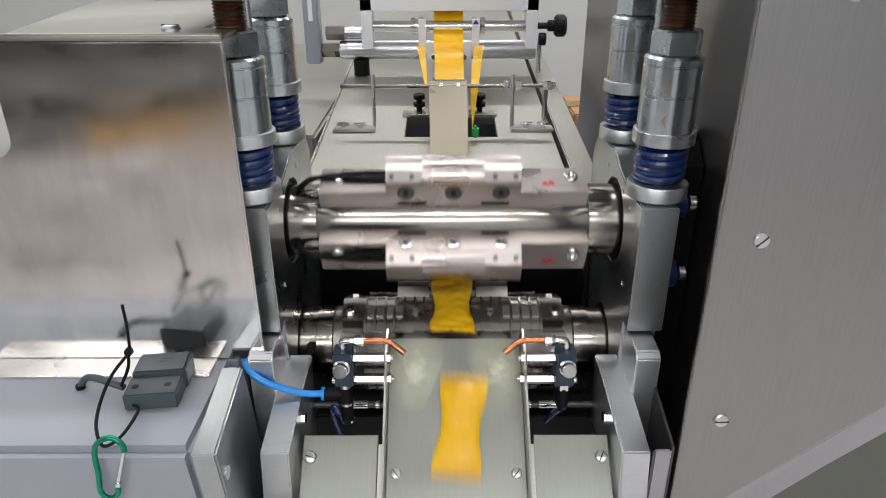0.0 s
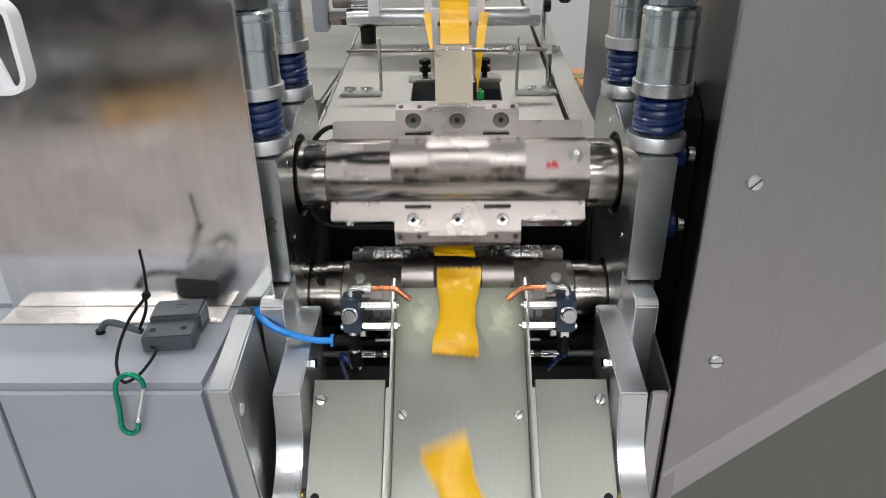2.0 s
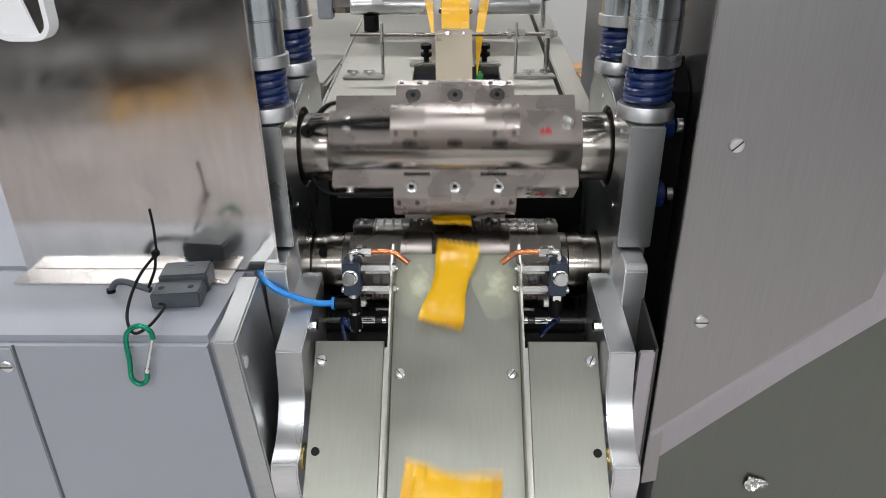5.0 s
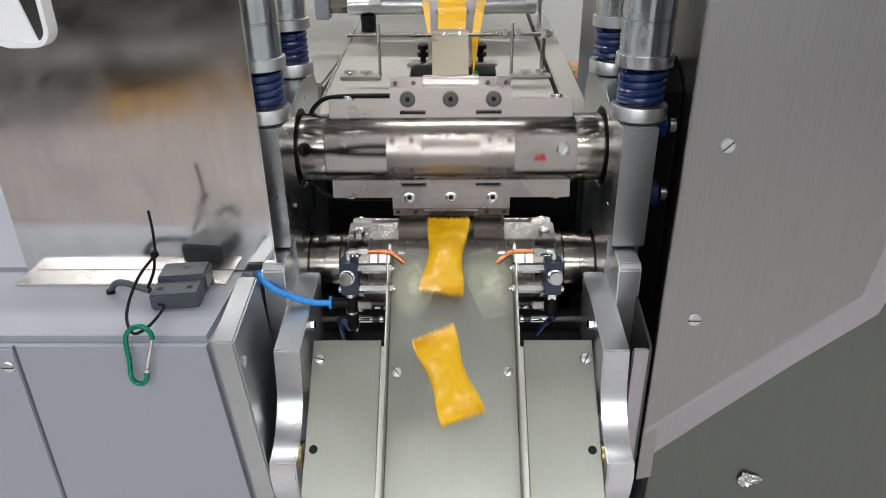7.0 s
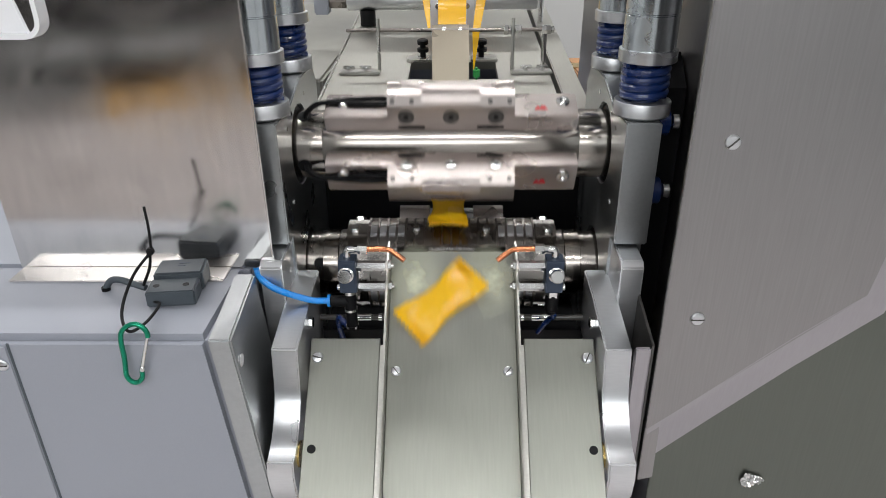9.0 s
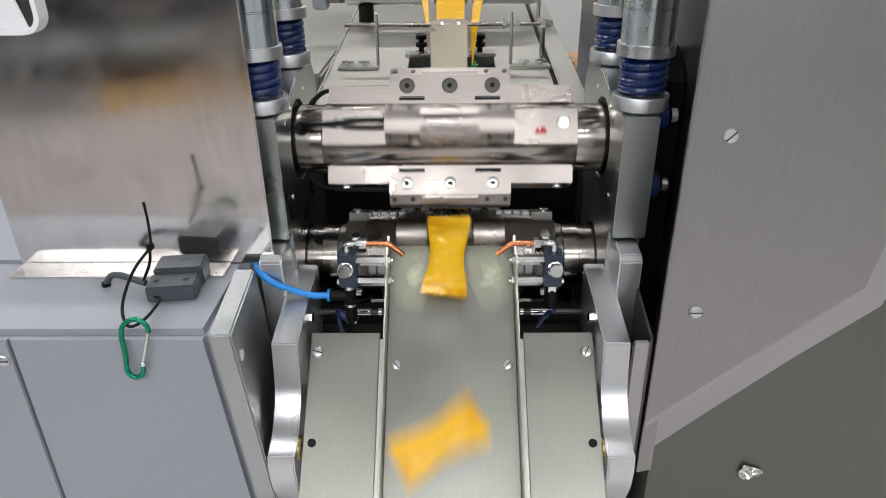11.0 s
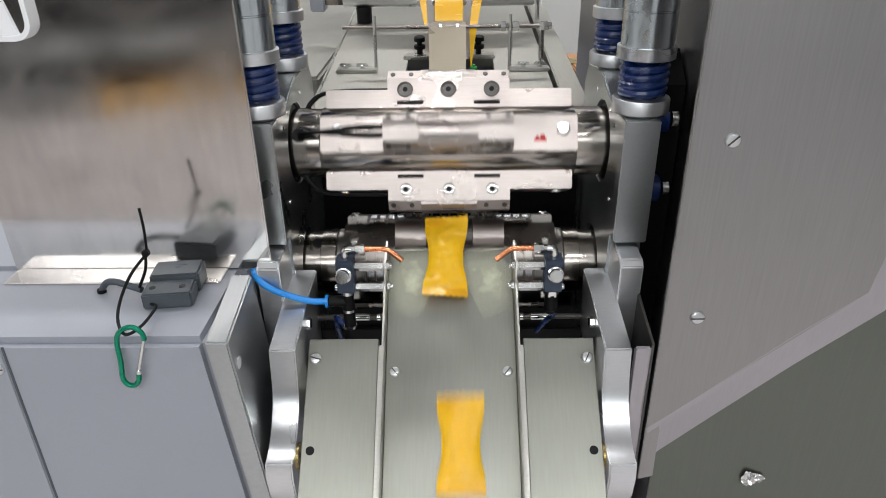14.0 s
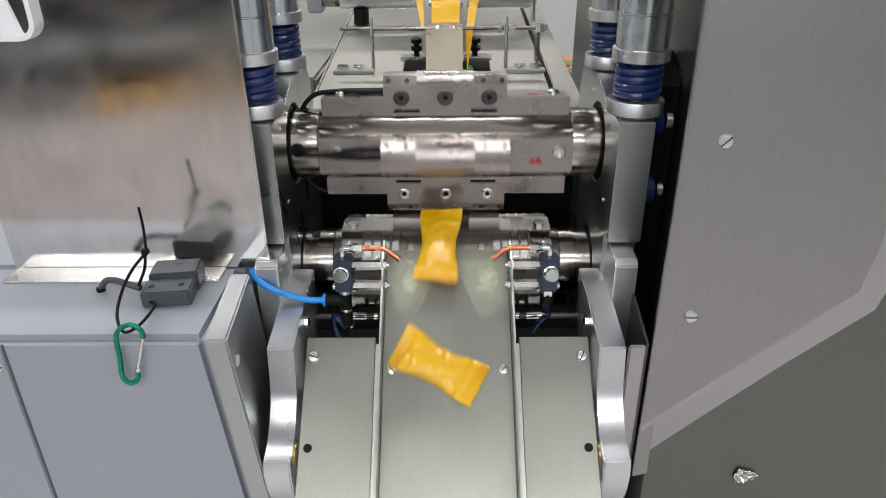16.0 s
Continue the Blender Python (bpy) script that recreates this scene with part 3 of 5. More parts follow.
def chute():
    t = thing("outlet_chute", (0, -0.25, 0.87), "stainless outlet chute with raised side walls", "chute")
    bm = bmesh.new()
    sheet_on_slope(bm, COVER_X - 0.0548, COVER_X + 0.0548, -0.079, -0.36, CY, CZ, 0.002)
    part("floor_sheet", bm, CHUTE_STEEL, t)
    for s in (-1, 1):
        bm = bmesh.new()
        m = on_slope(0, -0.079, CZ, CY)
        run = 0.281 / math.cos(SLOPE)
        x0, x1 = sorted((COVER_X + s * 0.055, COVER_X + s * 0.0568))
        prism_pts = [(-run, -0.016), (0.004, -0.016), (0.004, 0.014), (-0.012, 0.02), (-run, 0.02)]
        tmp = bmesh.new()
        prism(tmp, prism_pts, x0, x1, (), 0.0004)
        join(bm, tmp, m)
        part("side_wall", bm, STEEL, t)
        bm = bmesh.new()
        x0, x1 = sorted((COVER_X + s * 0.0578, COVER_X + s * 0.0612))
        box(bm, x0, x1, -run, -0.088, -0.018, 0.004, 0.0004, 1, m)
        part("edge_strip", bm, STEEL, t)
        bm = bmesh.new()
        grid = bmesh.new()
        bmesh.ops.create_grid(grid, x_segments=2, y_segments=2, size=0.5)
        m2 = on_slope(COVER_X + s * 0.034, -0.1, CZ, CY, 0.0004, 22 * s) @ Matrix.Diagonal((0.04, 0.066, 1, 1))
        join(bm, grid, m2)
        part("powder_smear", bm, POWDER, t, "pale yellowish powder blown on the sheet")
        screw("chute_screw", on_slope(COVER_X + s * 0.047, -0.163, CZ, CY, 0, 50 * s), 0.0042, 0.0022)


chute()


def hook_arm(sign):
    t = thing("hook_arm", (sign * 0.136, -0.2, 0.8), "milled aluminium hook-shaped arm beside the cover", "arm", "hook arms")
    prof = [(-0.06, 0.984), (-0.1, 0.981), (-0.17, 0.969), (-0.175, 0.937)]
    for k in range(1, 9):
        u = k / 8
        prof.append((-0.175 - 0.047 * (1 - math.cos(math.pi * u / 2)) ** 0.8, 0.937 - 0.041 * math.sin(math.pi * u / 2)))
    prof += [(-0.2245, 0.882), (-0.222, 0.863), (-0.208, 0.825), (-0.19, 0.79), (-0.09, 0.79), (-0.075, 0.85)]
    bm = bmesh.new()
    x0, x1 = sorted((sign * 0.1255, sign * 0.1472))
    prism(bm, prof, x0, x1, (), 0.0012)
    part("arm", bm, ALU, t)
    bm = bmesh.new()
    hexagon(bm, (sign * 0.1256, -0.125, 0.966), (sign * 0.1205, -0.125, 0.966), 0.0052)
    part("hex_bolt", bm, CHROME, t)


hook_arm(-1)
hook_arm(1)


def guard_panel():
    t = thing("machine_guard", (0.45, -0.165, 0), "large brushed stainless guard panel with slotted screws", "machine guard")
    turn = Matrix.Rotation(radians(-90), 4, "Z")

    def plate(name, outline, ya, yb, mat, label=""):
        bm = bmesh.new()
        tmp = bmesh.new()
        prism(tmp, outline, ya, yb, (), 0.0006)
        join(bm, tmp, turn)
        part(name, bm, mat, t, label)

    plate("front_sheet", [(0.168, 0.885), (0.168, 1.75), (0.9, 1.75), (0.9, 1.3), (0.331, 1.3), (0.328, 1.06), (0.323, 1.02)], 0.1655, 0.17, GUARD_STEEL)
    # lower part of the guard, its darker reflection set by the olive tone
    plate("lower_sheet", [(0.1815, 0.87), (0.1815, 0.3), (0.9, 0.3), (0.9, 1.497), (0.352, 1.02)], 0.158, 0.162, DIM_GUARD, "lower guard sheet, its dark reflection put into olive grey")
    plate("edge_strip", [(0.168, 0.886), (0.18, 0.8965), (0.181, 0.83), (0.168, 0.826)], 0.164, 0.1692, GUARD_STEEL)
    # the bent lip along the diagonal, then up the side
    def lip_y(u):
        return -0.1695 if u == 0 else -0.1704 + 0.006 * u

    bm = bmesh.new()
    upper = [(0.168, 0.8872), (0.206, 0.9212), (0.273, 0.982), (0.321, 1.0215), (0.3265, 1.062), (0.3295, 1.3)]
    lower = [(0.18, 0.852), (0.224, 0.894), (0.283, 0.949), (0.343, 1.0005), (0.356, 1.05), (0.36, 1.3)]
    grid = []
    for (xa, za), (xb, zb) in zip(upper, lower):
        row = [bm.verts.new((xa + (xb - xa) * u, lip_y(u), za + (zb - za) * u)) for u in (0, 0.05, 0.3, 0.5, 0.75, 1)]
        row.append(bm.verts.new((xb, -0.1605, zb)))
        grid.append(row)
    for p, q in zip(grid, grid[1:]):
        for k in range(len(p) - 1):
            bm.faces.new((p[k], p[k + 1], q[k + 1], q[k]))
    part("diagonal_fold", bm, GUARD_FILM, t, "lip still under pale lavender protective film")
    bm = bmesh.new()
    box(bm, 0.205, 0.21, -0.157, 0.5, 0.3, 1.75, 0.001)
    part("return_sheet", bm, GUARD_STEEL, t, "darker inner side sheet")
    bm = bmesh.new()
    box(bm, 0.204, 0.9, -0.163, -0.12, 0.0, 0.3, 0.001)
    part("plinth", bm, GREY_PAINT, t)
    # black filler added for the deep shade in the gap beside the guard
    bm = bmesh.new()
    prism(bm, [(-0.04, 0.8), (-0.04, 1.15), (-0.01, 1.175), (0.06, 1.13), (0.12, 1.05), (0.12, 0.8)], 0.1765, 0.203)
    part("gap_shade_fill", bm, BLACK, t, "black fill for the shade between guard and side plate")
    for x, z, spin in ((0.1965, 1.1435, 45), (0.1945, 0.999, 0), (0.22, 1.294, 20)):
        screw("guard_screw", Matrix.Translation((x, -0.17, z)) @ Matrix.Rotation(radians(90), 4, "X") @ Matrix.Rotation(radians(spin), 4, "Z"), 0.0054, 0.0025)

    f = thing("peeled_film", (0.275, -0.163, 0.82), "small crumpled scrap of protective film on the guard", "film scrap")
    bm = bmesh.new()
    bmesh.ops.create_grid(bm, x_segments=10, y_segments=8, size=0.5)
    for v in bm.verts:
        u, w = v.co.x, v.co.y
        v.co = Vector((0.274 + u * 0.022 * (1 - 0.6 * abs(w)), -0.1645 - 0.004 * noise.noise(Vector((u * 6, w * 6, 2))), 0.822 + w * 0.022 * (0.6 - 0.5 * u)))
    part("scrap", bm, CHROME, f)


guard_panel()


def side_bracket():
    t = thing("side_bracket", (0.165, -0.17, 0.8), "folded steel bracket beside the hook arm", "bracket")
    bm = bmesh.new()
    # the bracket's shaded side, toned with darker steel than its front
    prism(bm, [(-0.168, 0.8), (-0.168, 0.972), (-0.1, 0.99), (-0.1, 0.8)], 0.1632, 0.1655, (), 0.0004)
    part("web", bm, DARK_STEEL, t, "bracket web, its shaded side put into darker steel")
    bm = bmesh.new()
    box(bm, 0.1485, 0.1625, -0.172, -0.1685, 0.8, 0.972, 0.003)
    part("flange", bm, GUARD_FILM, t)


side_bracket()


# ---- left cabinet with its sheet door ----
def sheet_door():
    t = thing("sheet_door", (-0.27, -0.104, 1.0), "satin stainless sheet door with smeared reflections", "door")
    bm = bmesh.new()
    box(bm, -0.379, -0.1545, -0.104, -0.1, 1.0085, 1.2595, 0.0012)
    part("sheet", bm, DOOR_STEEL, t)
    bm = bmesh.new()
    box(bm, -0.3755, -0.1925, -0.1295, -0.1045, 1.0087, 1.0104, 0.0005)
    part("bottom_flange", bm, FLANGE_STEEL, t, "bright narrow flange under the sheet")
    bm = bmesh.new()
    tmp = bmesh.new()
    prism(tmp, [(-0.1045, -0.1545), (-0.1045, -0.304), (0.12, -0.347), (0.3, -0.385), (0.3, -0.18), (-0.06, -0.18), (-0.06, -0.1545)], 1.2598, 1.2625, (), 0.0004)
    join(bm, tmp, Matrix(((0, 0, 1, 0), (0, 1, 0, 0), (1, 0, 0, 0), (0, 0, 0, 1))))
    part("top_sheet", bm, TABLE_STEEL, t)
    bm = bmesh.new()
    box(bm, -0.379, -0.1545, -0.1055, -0.0985, 1.2598, 1.2642, 0.0012)
    part("top_edge", bm, STEEL, t)
    screw("top_screw", Matrix.Translation((-0.198, -0.075, 1.2625)), 0.0065, 0.004)
    return t


sheet_door()


def handle_carrier():
    t = thing("handle_carrier", (-0.4, -0.2, 1.1), "white bow handle on an added dark steel sheet", "flap")
    # unseen sheet added to carry the handle, dark to keep the door's reflection dark
    bm = bmesh.new()
    box(bm, -0.383, -0.38, -0.32, -0.1, 1.246, 1.36, 0.0008)
    part("sheet", bm, DARK_STEEL, t)
    h = bmesh.new()
    pts = [(-0.4, 1.292), (-0.215, 1.2375)]
    for k in range(7):
        pts.append((-0.203 + 0.008 * math.sin(math.pi * k / 12), 1.2455 - 0.008 * math.cos(math.pi * k / 12)))
    for k in range(7):
        pts.append((-0.203 + 0.008 * math.cos(math.pi * k / 12), 1.2685 + 0.008 * math.sin(math.pi * k / 12)))
    pts += [(-0.215, 1.2765), (-0.4, 1.2765)]
    inner, outer = [], []
    for i, (px, pz) in enumerate(pts):
        qa, qb = Vector(pts[max(i - 1, 0)]), Vector(pts[min(i + 1, len(pts) - 1)])
        n = Vector((-(qb - qa).y, (qb - qa).x)).normalized() * 0.0012
        inner.append((px + n.x, pz + n.y))
        outer.append((px - n.x, pz - n.y))
    loop = [[h.verts.new((a, y, b)) for a, b in side] for side in (inner, outer) for y in (-0.296, -0.287)]
    for i in range(len(pts) - 1):
        for p, q in ((0, 1), (1, 3), (3, 2), (2, 0)):
            h.faces.new((loop[p][i], loop[p][i + 1], loop[q][i + 1], loop[q][i]))
    for i in (0, len(pts) - 1):
        h.faces.new((loop[0][i], loop[1][i], loop[3][i], loop[2][i]))
    part("bow_handle", h, WHITE_PAINT, t, "white rounded bow handle")
    bm = bmesh.new()
    tmp = bmesh.new()
    prism(tmp, [(0.383, 1.2865), (0.212, 1.2375), (0.2035, 1.2375), (0.213, 1.277), (0.383, 1.3)], 0.289, 0.291)
    join(bm, tmp, Matrix.Rotation(radians(-90), 4, "Z") @ Matrix.Diagonal((1, -1, 1, 1)))
    part("gusset", bm, WHITE_PAINT, t, "white plate filling the handle")


handle_carrier()


def grey_cabinet():
    t = thing("grey_cabinet", (-0.4, -0.15, 0), "grey enamelled cabinet with rounded top edges", "cabinet")

    def lean(bm):
        for v in bm.verts:
            if v.co.x > -0.25:
                v.co.x += 0.085 * (1.0085 - v.co.z)
    bm = bmesh.new()
    box(bm, -0.7, -0.1785, -0.2125, -0.1, 0.78, 1.0085, 0.006, 4)
    lean(bm)
    part("body", bm, GREY_PAINT, t)
    bm = bmesh.new()
    box(bm, -0.7, -0.19, -0.2, 0.3, 0.0, 0.78)
    part("plinth", bm, GREY_PAINT, t)
    bm = bmesh.new()
    box(bm, -0.7, -0.174, -0.0995, 0.3, 0.78, 1.0085, 0.004, 2)
    part("rear_body", bm, GREY_PAINT, t)
    bm = bmesh.new()
    box(bm, -0.3305, -0.3288, -0.2131, -0.2122, 0.78, 1.0035)
    part("seam", bm, DARK_GREY, t, "dark panel seam")
    bm = bmesh.new()
    box(bm, -0.7, -0.3315, -0.2138, -0.2124, 0.78, 1.001, 0.0005, 1)
    panel = part("side_panel", bm, GREY_PAINT, t)
    bm = bmesh.new()
    box(bm, -0.1855, -0.1685, -0.2185, -0.117, 0.78, 1.0105, 0.0015)
    for v in bm.verts:
        v.co.x -= 0.085 * (v.co.y + 0.117)
    lean(bm)
    plate = part("end_plate", bm, PLATE_STEEL, t, "thick milled end plate")
    for z in (0.985, 0.862):
        bm = bmesh.new()
        x = -0.1605 + 0.085 * (1.0085 - z)
        cyl(bm, (x - 0.002, -0.207, z), (x + 0.0004, -0.207, z), 0.005, 20)
        part("socket_screw", bm, CHROME, plate)
    screw("cabinet_screw", Matrix.Translation((-0.338, -0.2138, 0.985)) @ Matrix.Rotation(radians(90), 4, "X"), 0.005, 0.002, "small round screw head on grey enamel")


grey_cabinet()


# ---- rear infeed table, rising to the back ----
INFEED = Matrix.Translation((0, 0.3, 1.088)) @ Matrix.Rotation(radians(6), 4, "X") @ Matrix.Translation((0, -0.3, -1.088))


def infeed_table():
    t = thing("infeed_table", (0, 0.5, 0.85), "stainless infeed table with a slot for the film", "table")
    bm = bmesh.new()
    # sheet with an opening behind the film
    for x0, x1, y0, y1 in ((-0.162, 0.131, 0.1, 0.28), (-0.162, -0.058, 0.28, 0.351), (0.061, 0.131, 0.28, 0.351), (-0.162, 0.131, 0.351, 1.1)):
        box(bm, x0, x1, y0, y1, 1.078, 1.088, 0, 2, INFEED)
    part("top_sheet", bm, TABLE_STEEL, t)
    bm = bmesh.new()
    box(bm, -0.058, 0.061, 0.28, 0.351, 1.03, 1.04, 0, 2, INFEED)
    part("slot_floor", bm, BLACK, t, "dark opening under the film")
    bm = bmesh.new()
    box(bm, 0.137, 0.166, 0.1, 1.1, 1.06, 1.09, 0.0015, 2, INFEED)
    part("side_rail", bm, TABLE_STEEL, t)
    bm = bmesh.new()
    box(bm, 0.131, 0.137, 0.1, 1.1, 1.06, 1.072, 0, 2, INFEED)
    part("gap_strip", bm, BLACK, t)
    bm = bmesh.new()
    for x0, x1, y0, y1 in ((-0.16, -0.15, 0.113, 1.08), (0.145, 0.155, 0.113, 1.08), (-0.15, 0.145, 1.07, 1.08)):
        box(bm, x0, x1, y0, y1, 0.85, 1.06)
    part("under_frame", bm, GREY_PAINT, t)
    bm = bmesh.new()
    box(bm, -0.1645, -0.1622, 0.1, 1.1, 1.05, 1.0905, 0, 2, INFEED)
    part("edge_lip", bm, STEEL, t)


infeed_table()


def side_cover():
    t = thing("side_cover", (-0.45, 0.6, 0.85), "pale sheet metal cover beside the infeed table", "cover")
    bm = bmesh.new()
    box(bm, -0.9, -0.176, 0.301, 1.1, 0.0, 1.082, 0.004)
    part("body", bm, TABLE_STEEL, t)


side_cover()


# ---- air nozzles beside the chute ----
def air_valve(s):
    t = thing("air_valve", (s * 0.0885, -0.116, 0.95), "slate blue air valve block with copper nozzle beside the chute", "air valve", "air valves")
    y = -0.113
    bm = bmesh.new()
    box(bm, s * 0.0885 - 0.0075, s * 0.0885 + 0.0075, y - 0.007, y + 0.009, 0.9925, 1.0235, 0.0008)
    block = part("valve_block", bm, VALVE_BLUE, t)
    bm = bmesh.new()
    lathe(bm, (s * 0.0895, y - 0.006, 1.0105), (s * 0.0895, y - 0.0165, 1.0135), [(0, 0.0068), (0.25, 0.0068), (0.3, 0.0052), (0.5, 0.0052), (0.55, 0.0058), (0.95, 0.0058), (1, 0.005)], 24)
    part("metering_screw", bm, CHROME, block, "bright round metering screw")
    for z in (1.0165, 0.9965):
        bm = bmesh.new()
        hexagon(bm, (s * 0.0812, y - 0.001, z), (COVER_X + s * 0.057, y - 0.001, z), 0.0045)
        part("standoff", bm, CHROME, t, "hexagonal bright standoff")
        bm = bmesh.new()
        hexagon(bm, (COVER_X + s * 0.055, y - 0.001, z), (COVER_X + s * 0.0518, y - 0.001, z), 0.0048)
        cyl(bm, (COVER_X + s * 0.0518, y - 0.001, z), (COVER_X + s * 0.0498, y - 0.001, z), 0.0026, 12)
        part("nut", bm, CHROME, t)
    bm = bmesh.new()
    cyl(bm, (s * 0.0955, y - 0.003, 0.9965), (s * 0.0985, y - 0.003, 0.9965), 0.003, 14, 0.0006)
    part("end_screw", bm, CHROME, t)
    # elbow fitting and the copper tube
    bm = bmesh.new()
    tube(bm, [(s * 0.0885, y, 1.0235), (s * 0.0885, y, 1.029), (s * 0.0865, y, 1.0315), (s * 0.082, y, 1.032)], 0.0032, 12)
    part("elbow_fitting", bm, CHROME, t)
    bm = bmesh.new()
    hexagon(bm, (s * 0.0825, y, 1.032), (s * 0.079, y, 1.032), 0.003)
    hexagon(bm, (s * 0.079, y, 1.032), (s * 0.071, y, 1.032), 0.0044)
    part("union_nut", bm, CHROME, t)
    bm = bmesh.new()
    tube(bm, [(s * 0.071, y, 1.032), (s * 0.06, y, 1.032), (s * 0.052, y - 0.001, 1.0315), (s * 0.0455, y - 0.004, 1.0285), (s * 0.039, y - 0.007, 1.0245)], 0.0024, 12)
    part("copper_nozzle", bm, COPPER, t, "bent copper air nozzle")
    bm = bmesh.new()
    if s < 0:
        for z0, z1, r in ((0.9925, 0.989, 0.0058), (0.974, 0.9715, 0.0058), (0.9565, 0.954, 0.0058)):
            cyl(bm, (s * 0.0885, y, z0), (s * 0.0885, y, z1), r, 16)
    else:
        hexagon(bm, (s * 0.0885, y, 0.9925), (s * 0.0885, y, 0.9865), 0.0066)
    part("bright_rings", bm, CHROME, t)
    bm = bmesh.new()
    cyl(bm, (s * 0.0885, y, 0.989), (s * 0.0885, y, 0.955 if s < 0 else 0.972), 0.0052 if s < 0 else 0.006, 18, 0.001)
    if s < 0:
        cyl(bm, (s * 0.0885, y, 0.981), (s * 0.106, y, 0.981), 0.005, 18, 0.001)
    part("push_fitting", bm, BLACK, t, "black push-in hose fitting")
    bm = bmesh.new()
    if s < 0:
        cyl(bm, (s * 0.106, y, 0.981), (s * 0.1085, y, 0.981), 0.0056, 18)
    else:
        cyl(bm, (s * 0.0885, y, 0.972), (s * 0.089, y, 0.9695), 0.005, 18)
    part("release_ring", bm, HOSE_BLUE if s < 0 else BLACK, t, "release ring of the hose fitting")


air_valve(-1)
air_valve(1)


def hoses():
    for name, pts, label in (
            ("air_hose", [(-0.1085, -0.113, 0.981), (-0.122, -0.114, 0.982), (-0.14, -0.116, 0.989), (-0.155, -0.117, 0.997), (-0.166, -0.112, 1.004), (-0.172, -0.1, 1.006)], "bright blue air hose sagging to the valve"),
            ("air_hose", [(-0.094, -0.1, 0.945), (-0.1, -0.098, 0.951), (-0.105, -0.09, 0.949), (-0.106, -0.082, 0.93), (-0.1, -0.078, 0.9)], "dark blue air hose looping in the machine"),
            ("air_hose", [(0.0892, -0.113, 0.9705), (0.092, -0.108, 0.962), (0.089, -0.096, 0.95), (0.082, -0.085, 0.93)], "dark blue air hose looping in the machine")):
        t = thing(name, pts[0], label, "hose", "air hoses")
        bm = bmesh.new()
        far = pts[0][0] > -0.105
        tube(bm, pts, 0.0026 if far else 0.0029, 14)
        part("tube", bm, SPRING_BLUE if far else HOSE_BLUE, t)


hoses()


# ---- safety switch with cable, tie and carabiner ----
SWITCH_TURN = Matrix.Translation((-0.2235, -0.145, 0)) @ Matrix.Rotation(radians(7), 4, "Z") @ Matrix.Translation((0.227, 0.145, 0))


def safety_switch():
    t = thing("safety_switch", (-0.232, -0.145, 1.0085), "dark grey plastic safety switch on the grey cabinet", "safety switch")
    bm = bmesh.new()
    box(bm, -0.2465, -0.2085, -0.169, -0.146, 1.009, 1.0225, 0.0012, 2, SWITCH_TURN)
    body = part("body", bm, DARK_GREY, t)
    bm = bmesh.new()
    box(bm, -0.2455, -0.2065, -0.1458, -0.1195, 1.009, 1.0265, 0.0018, 2, SWITCH_TURN)
    part("actuator", bm, DARK_GREY, t)
    bm = bmesh.new()
    for i, w in enumerate((0.009, 0.006)):
        box(bm, -0.228, -0.228 + w, -0.129 - i * 0.004, -0.1275 - i * 0.004, 1.0265, 1.0267, 0, 2, SWITCH_TURN)
    part("print_bars", bm, VALVE_BLUE, t, "faint printed lines")
    for x in (-0.24, -0.217):
        bm = bmesh.new()
        cyl(bm, SWITCH_TURN @ Vector((x, -0.158, 1.0222)), SWITCH_TURN @ Vector((x, -0.158, 1.0227)), 0.0026, 16)
        part("mounting_hole", bm, BLACK, body)


safety_switch()


def switch_cable():
    t = thing("switch_cable", (-0.283, -0.14, 1.0085), "dark grey switch cable bent into the cabinet top", "cable")
    bm = bmesh.new()
    tube(bm, [(-0.2475, -0.152, 1.0165), (-0.26, -0.149, 1.019), (-0.27, -0.146, 1.0205), (-0.279, -0.143, 1.0185), (-0.2845, -0.142, 1.0125), (-0.286, -0.142, 1.008)], 0.0027, 12)
    part("cable", bm, DARK_GREY, t)
    bm = bmesh.new()
    cyl(bm, (-0.286, -0.142, 1.0085), (-0.286, -0.142, 1.0115), 0.0036, 16)
    part("grommet", bm, BLACK, t)


switch_cable()


def cable_tie():
    t = thing("cable_tie", (-0.24, -0.18, 1.02), "black cable tie looped through the switch and a carabiner", "cable tie")
    bm = bmesh.new()
    tube(bm, [(-0.2315, -0.158, 1.0905), (-0.2305, -0.16, 1.075), (-0.2305, -0.163, 1.0575)], 0.0011, 8)
    part("tail", bm, BLACK, t)
    bm = bmesh.new()
    box(bm, -0.2335, -0.2285, -0.167, -0.1615, 1.0535, 1.0585, 0.0008)
    part("lock", bm, BLACK, t)
    bm = bmesh.new()
    tube(bm, [(-0.2305, -0.164, 1.0555), (-0.2415, -0.172, 1.043), (-0.2475, -0.182, 1.03), (-0.246, -0.198, 1.0215), (-0.238, -0.213, 1.0185), (-0.2305, -0.219, 1.0185),
              (-0.2235, -0.212, 1.0205), (-0.2225, -0.195, 1.02), (-0.226, -0.178, 1.017), (-0.2335, -0.17, 1.014)], 0.0012, 8)
    part("loop", bm, BLACK, t)
    bm = bmesh.new()
    tube(bm, [(-0.2315, -0.164, 1.0555), (-0.236, -0.161, 1.04), (-0.2455, -0.158, 1.0225)], 0.0012, 8)
    part("strap", bm, BLACK, t)


cable_tie()


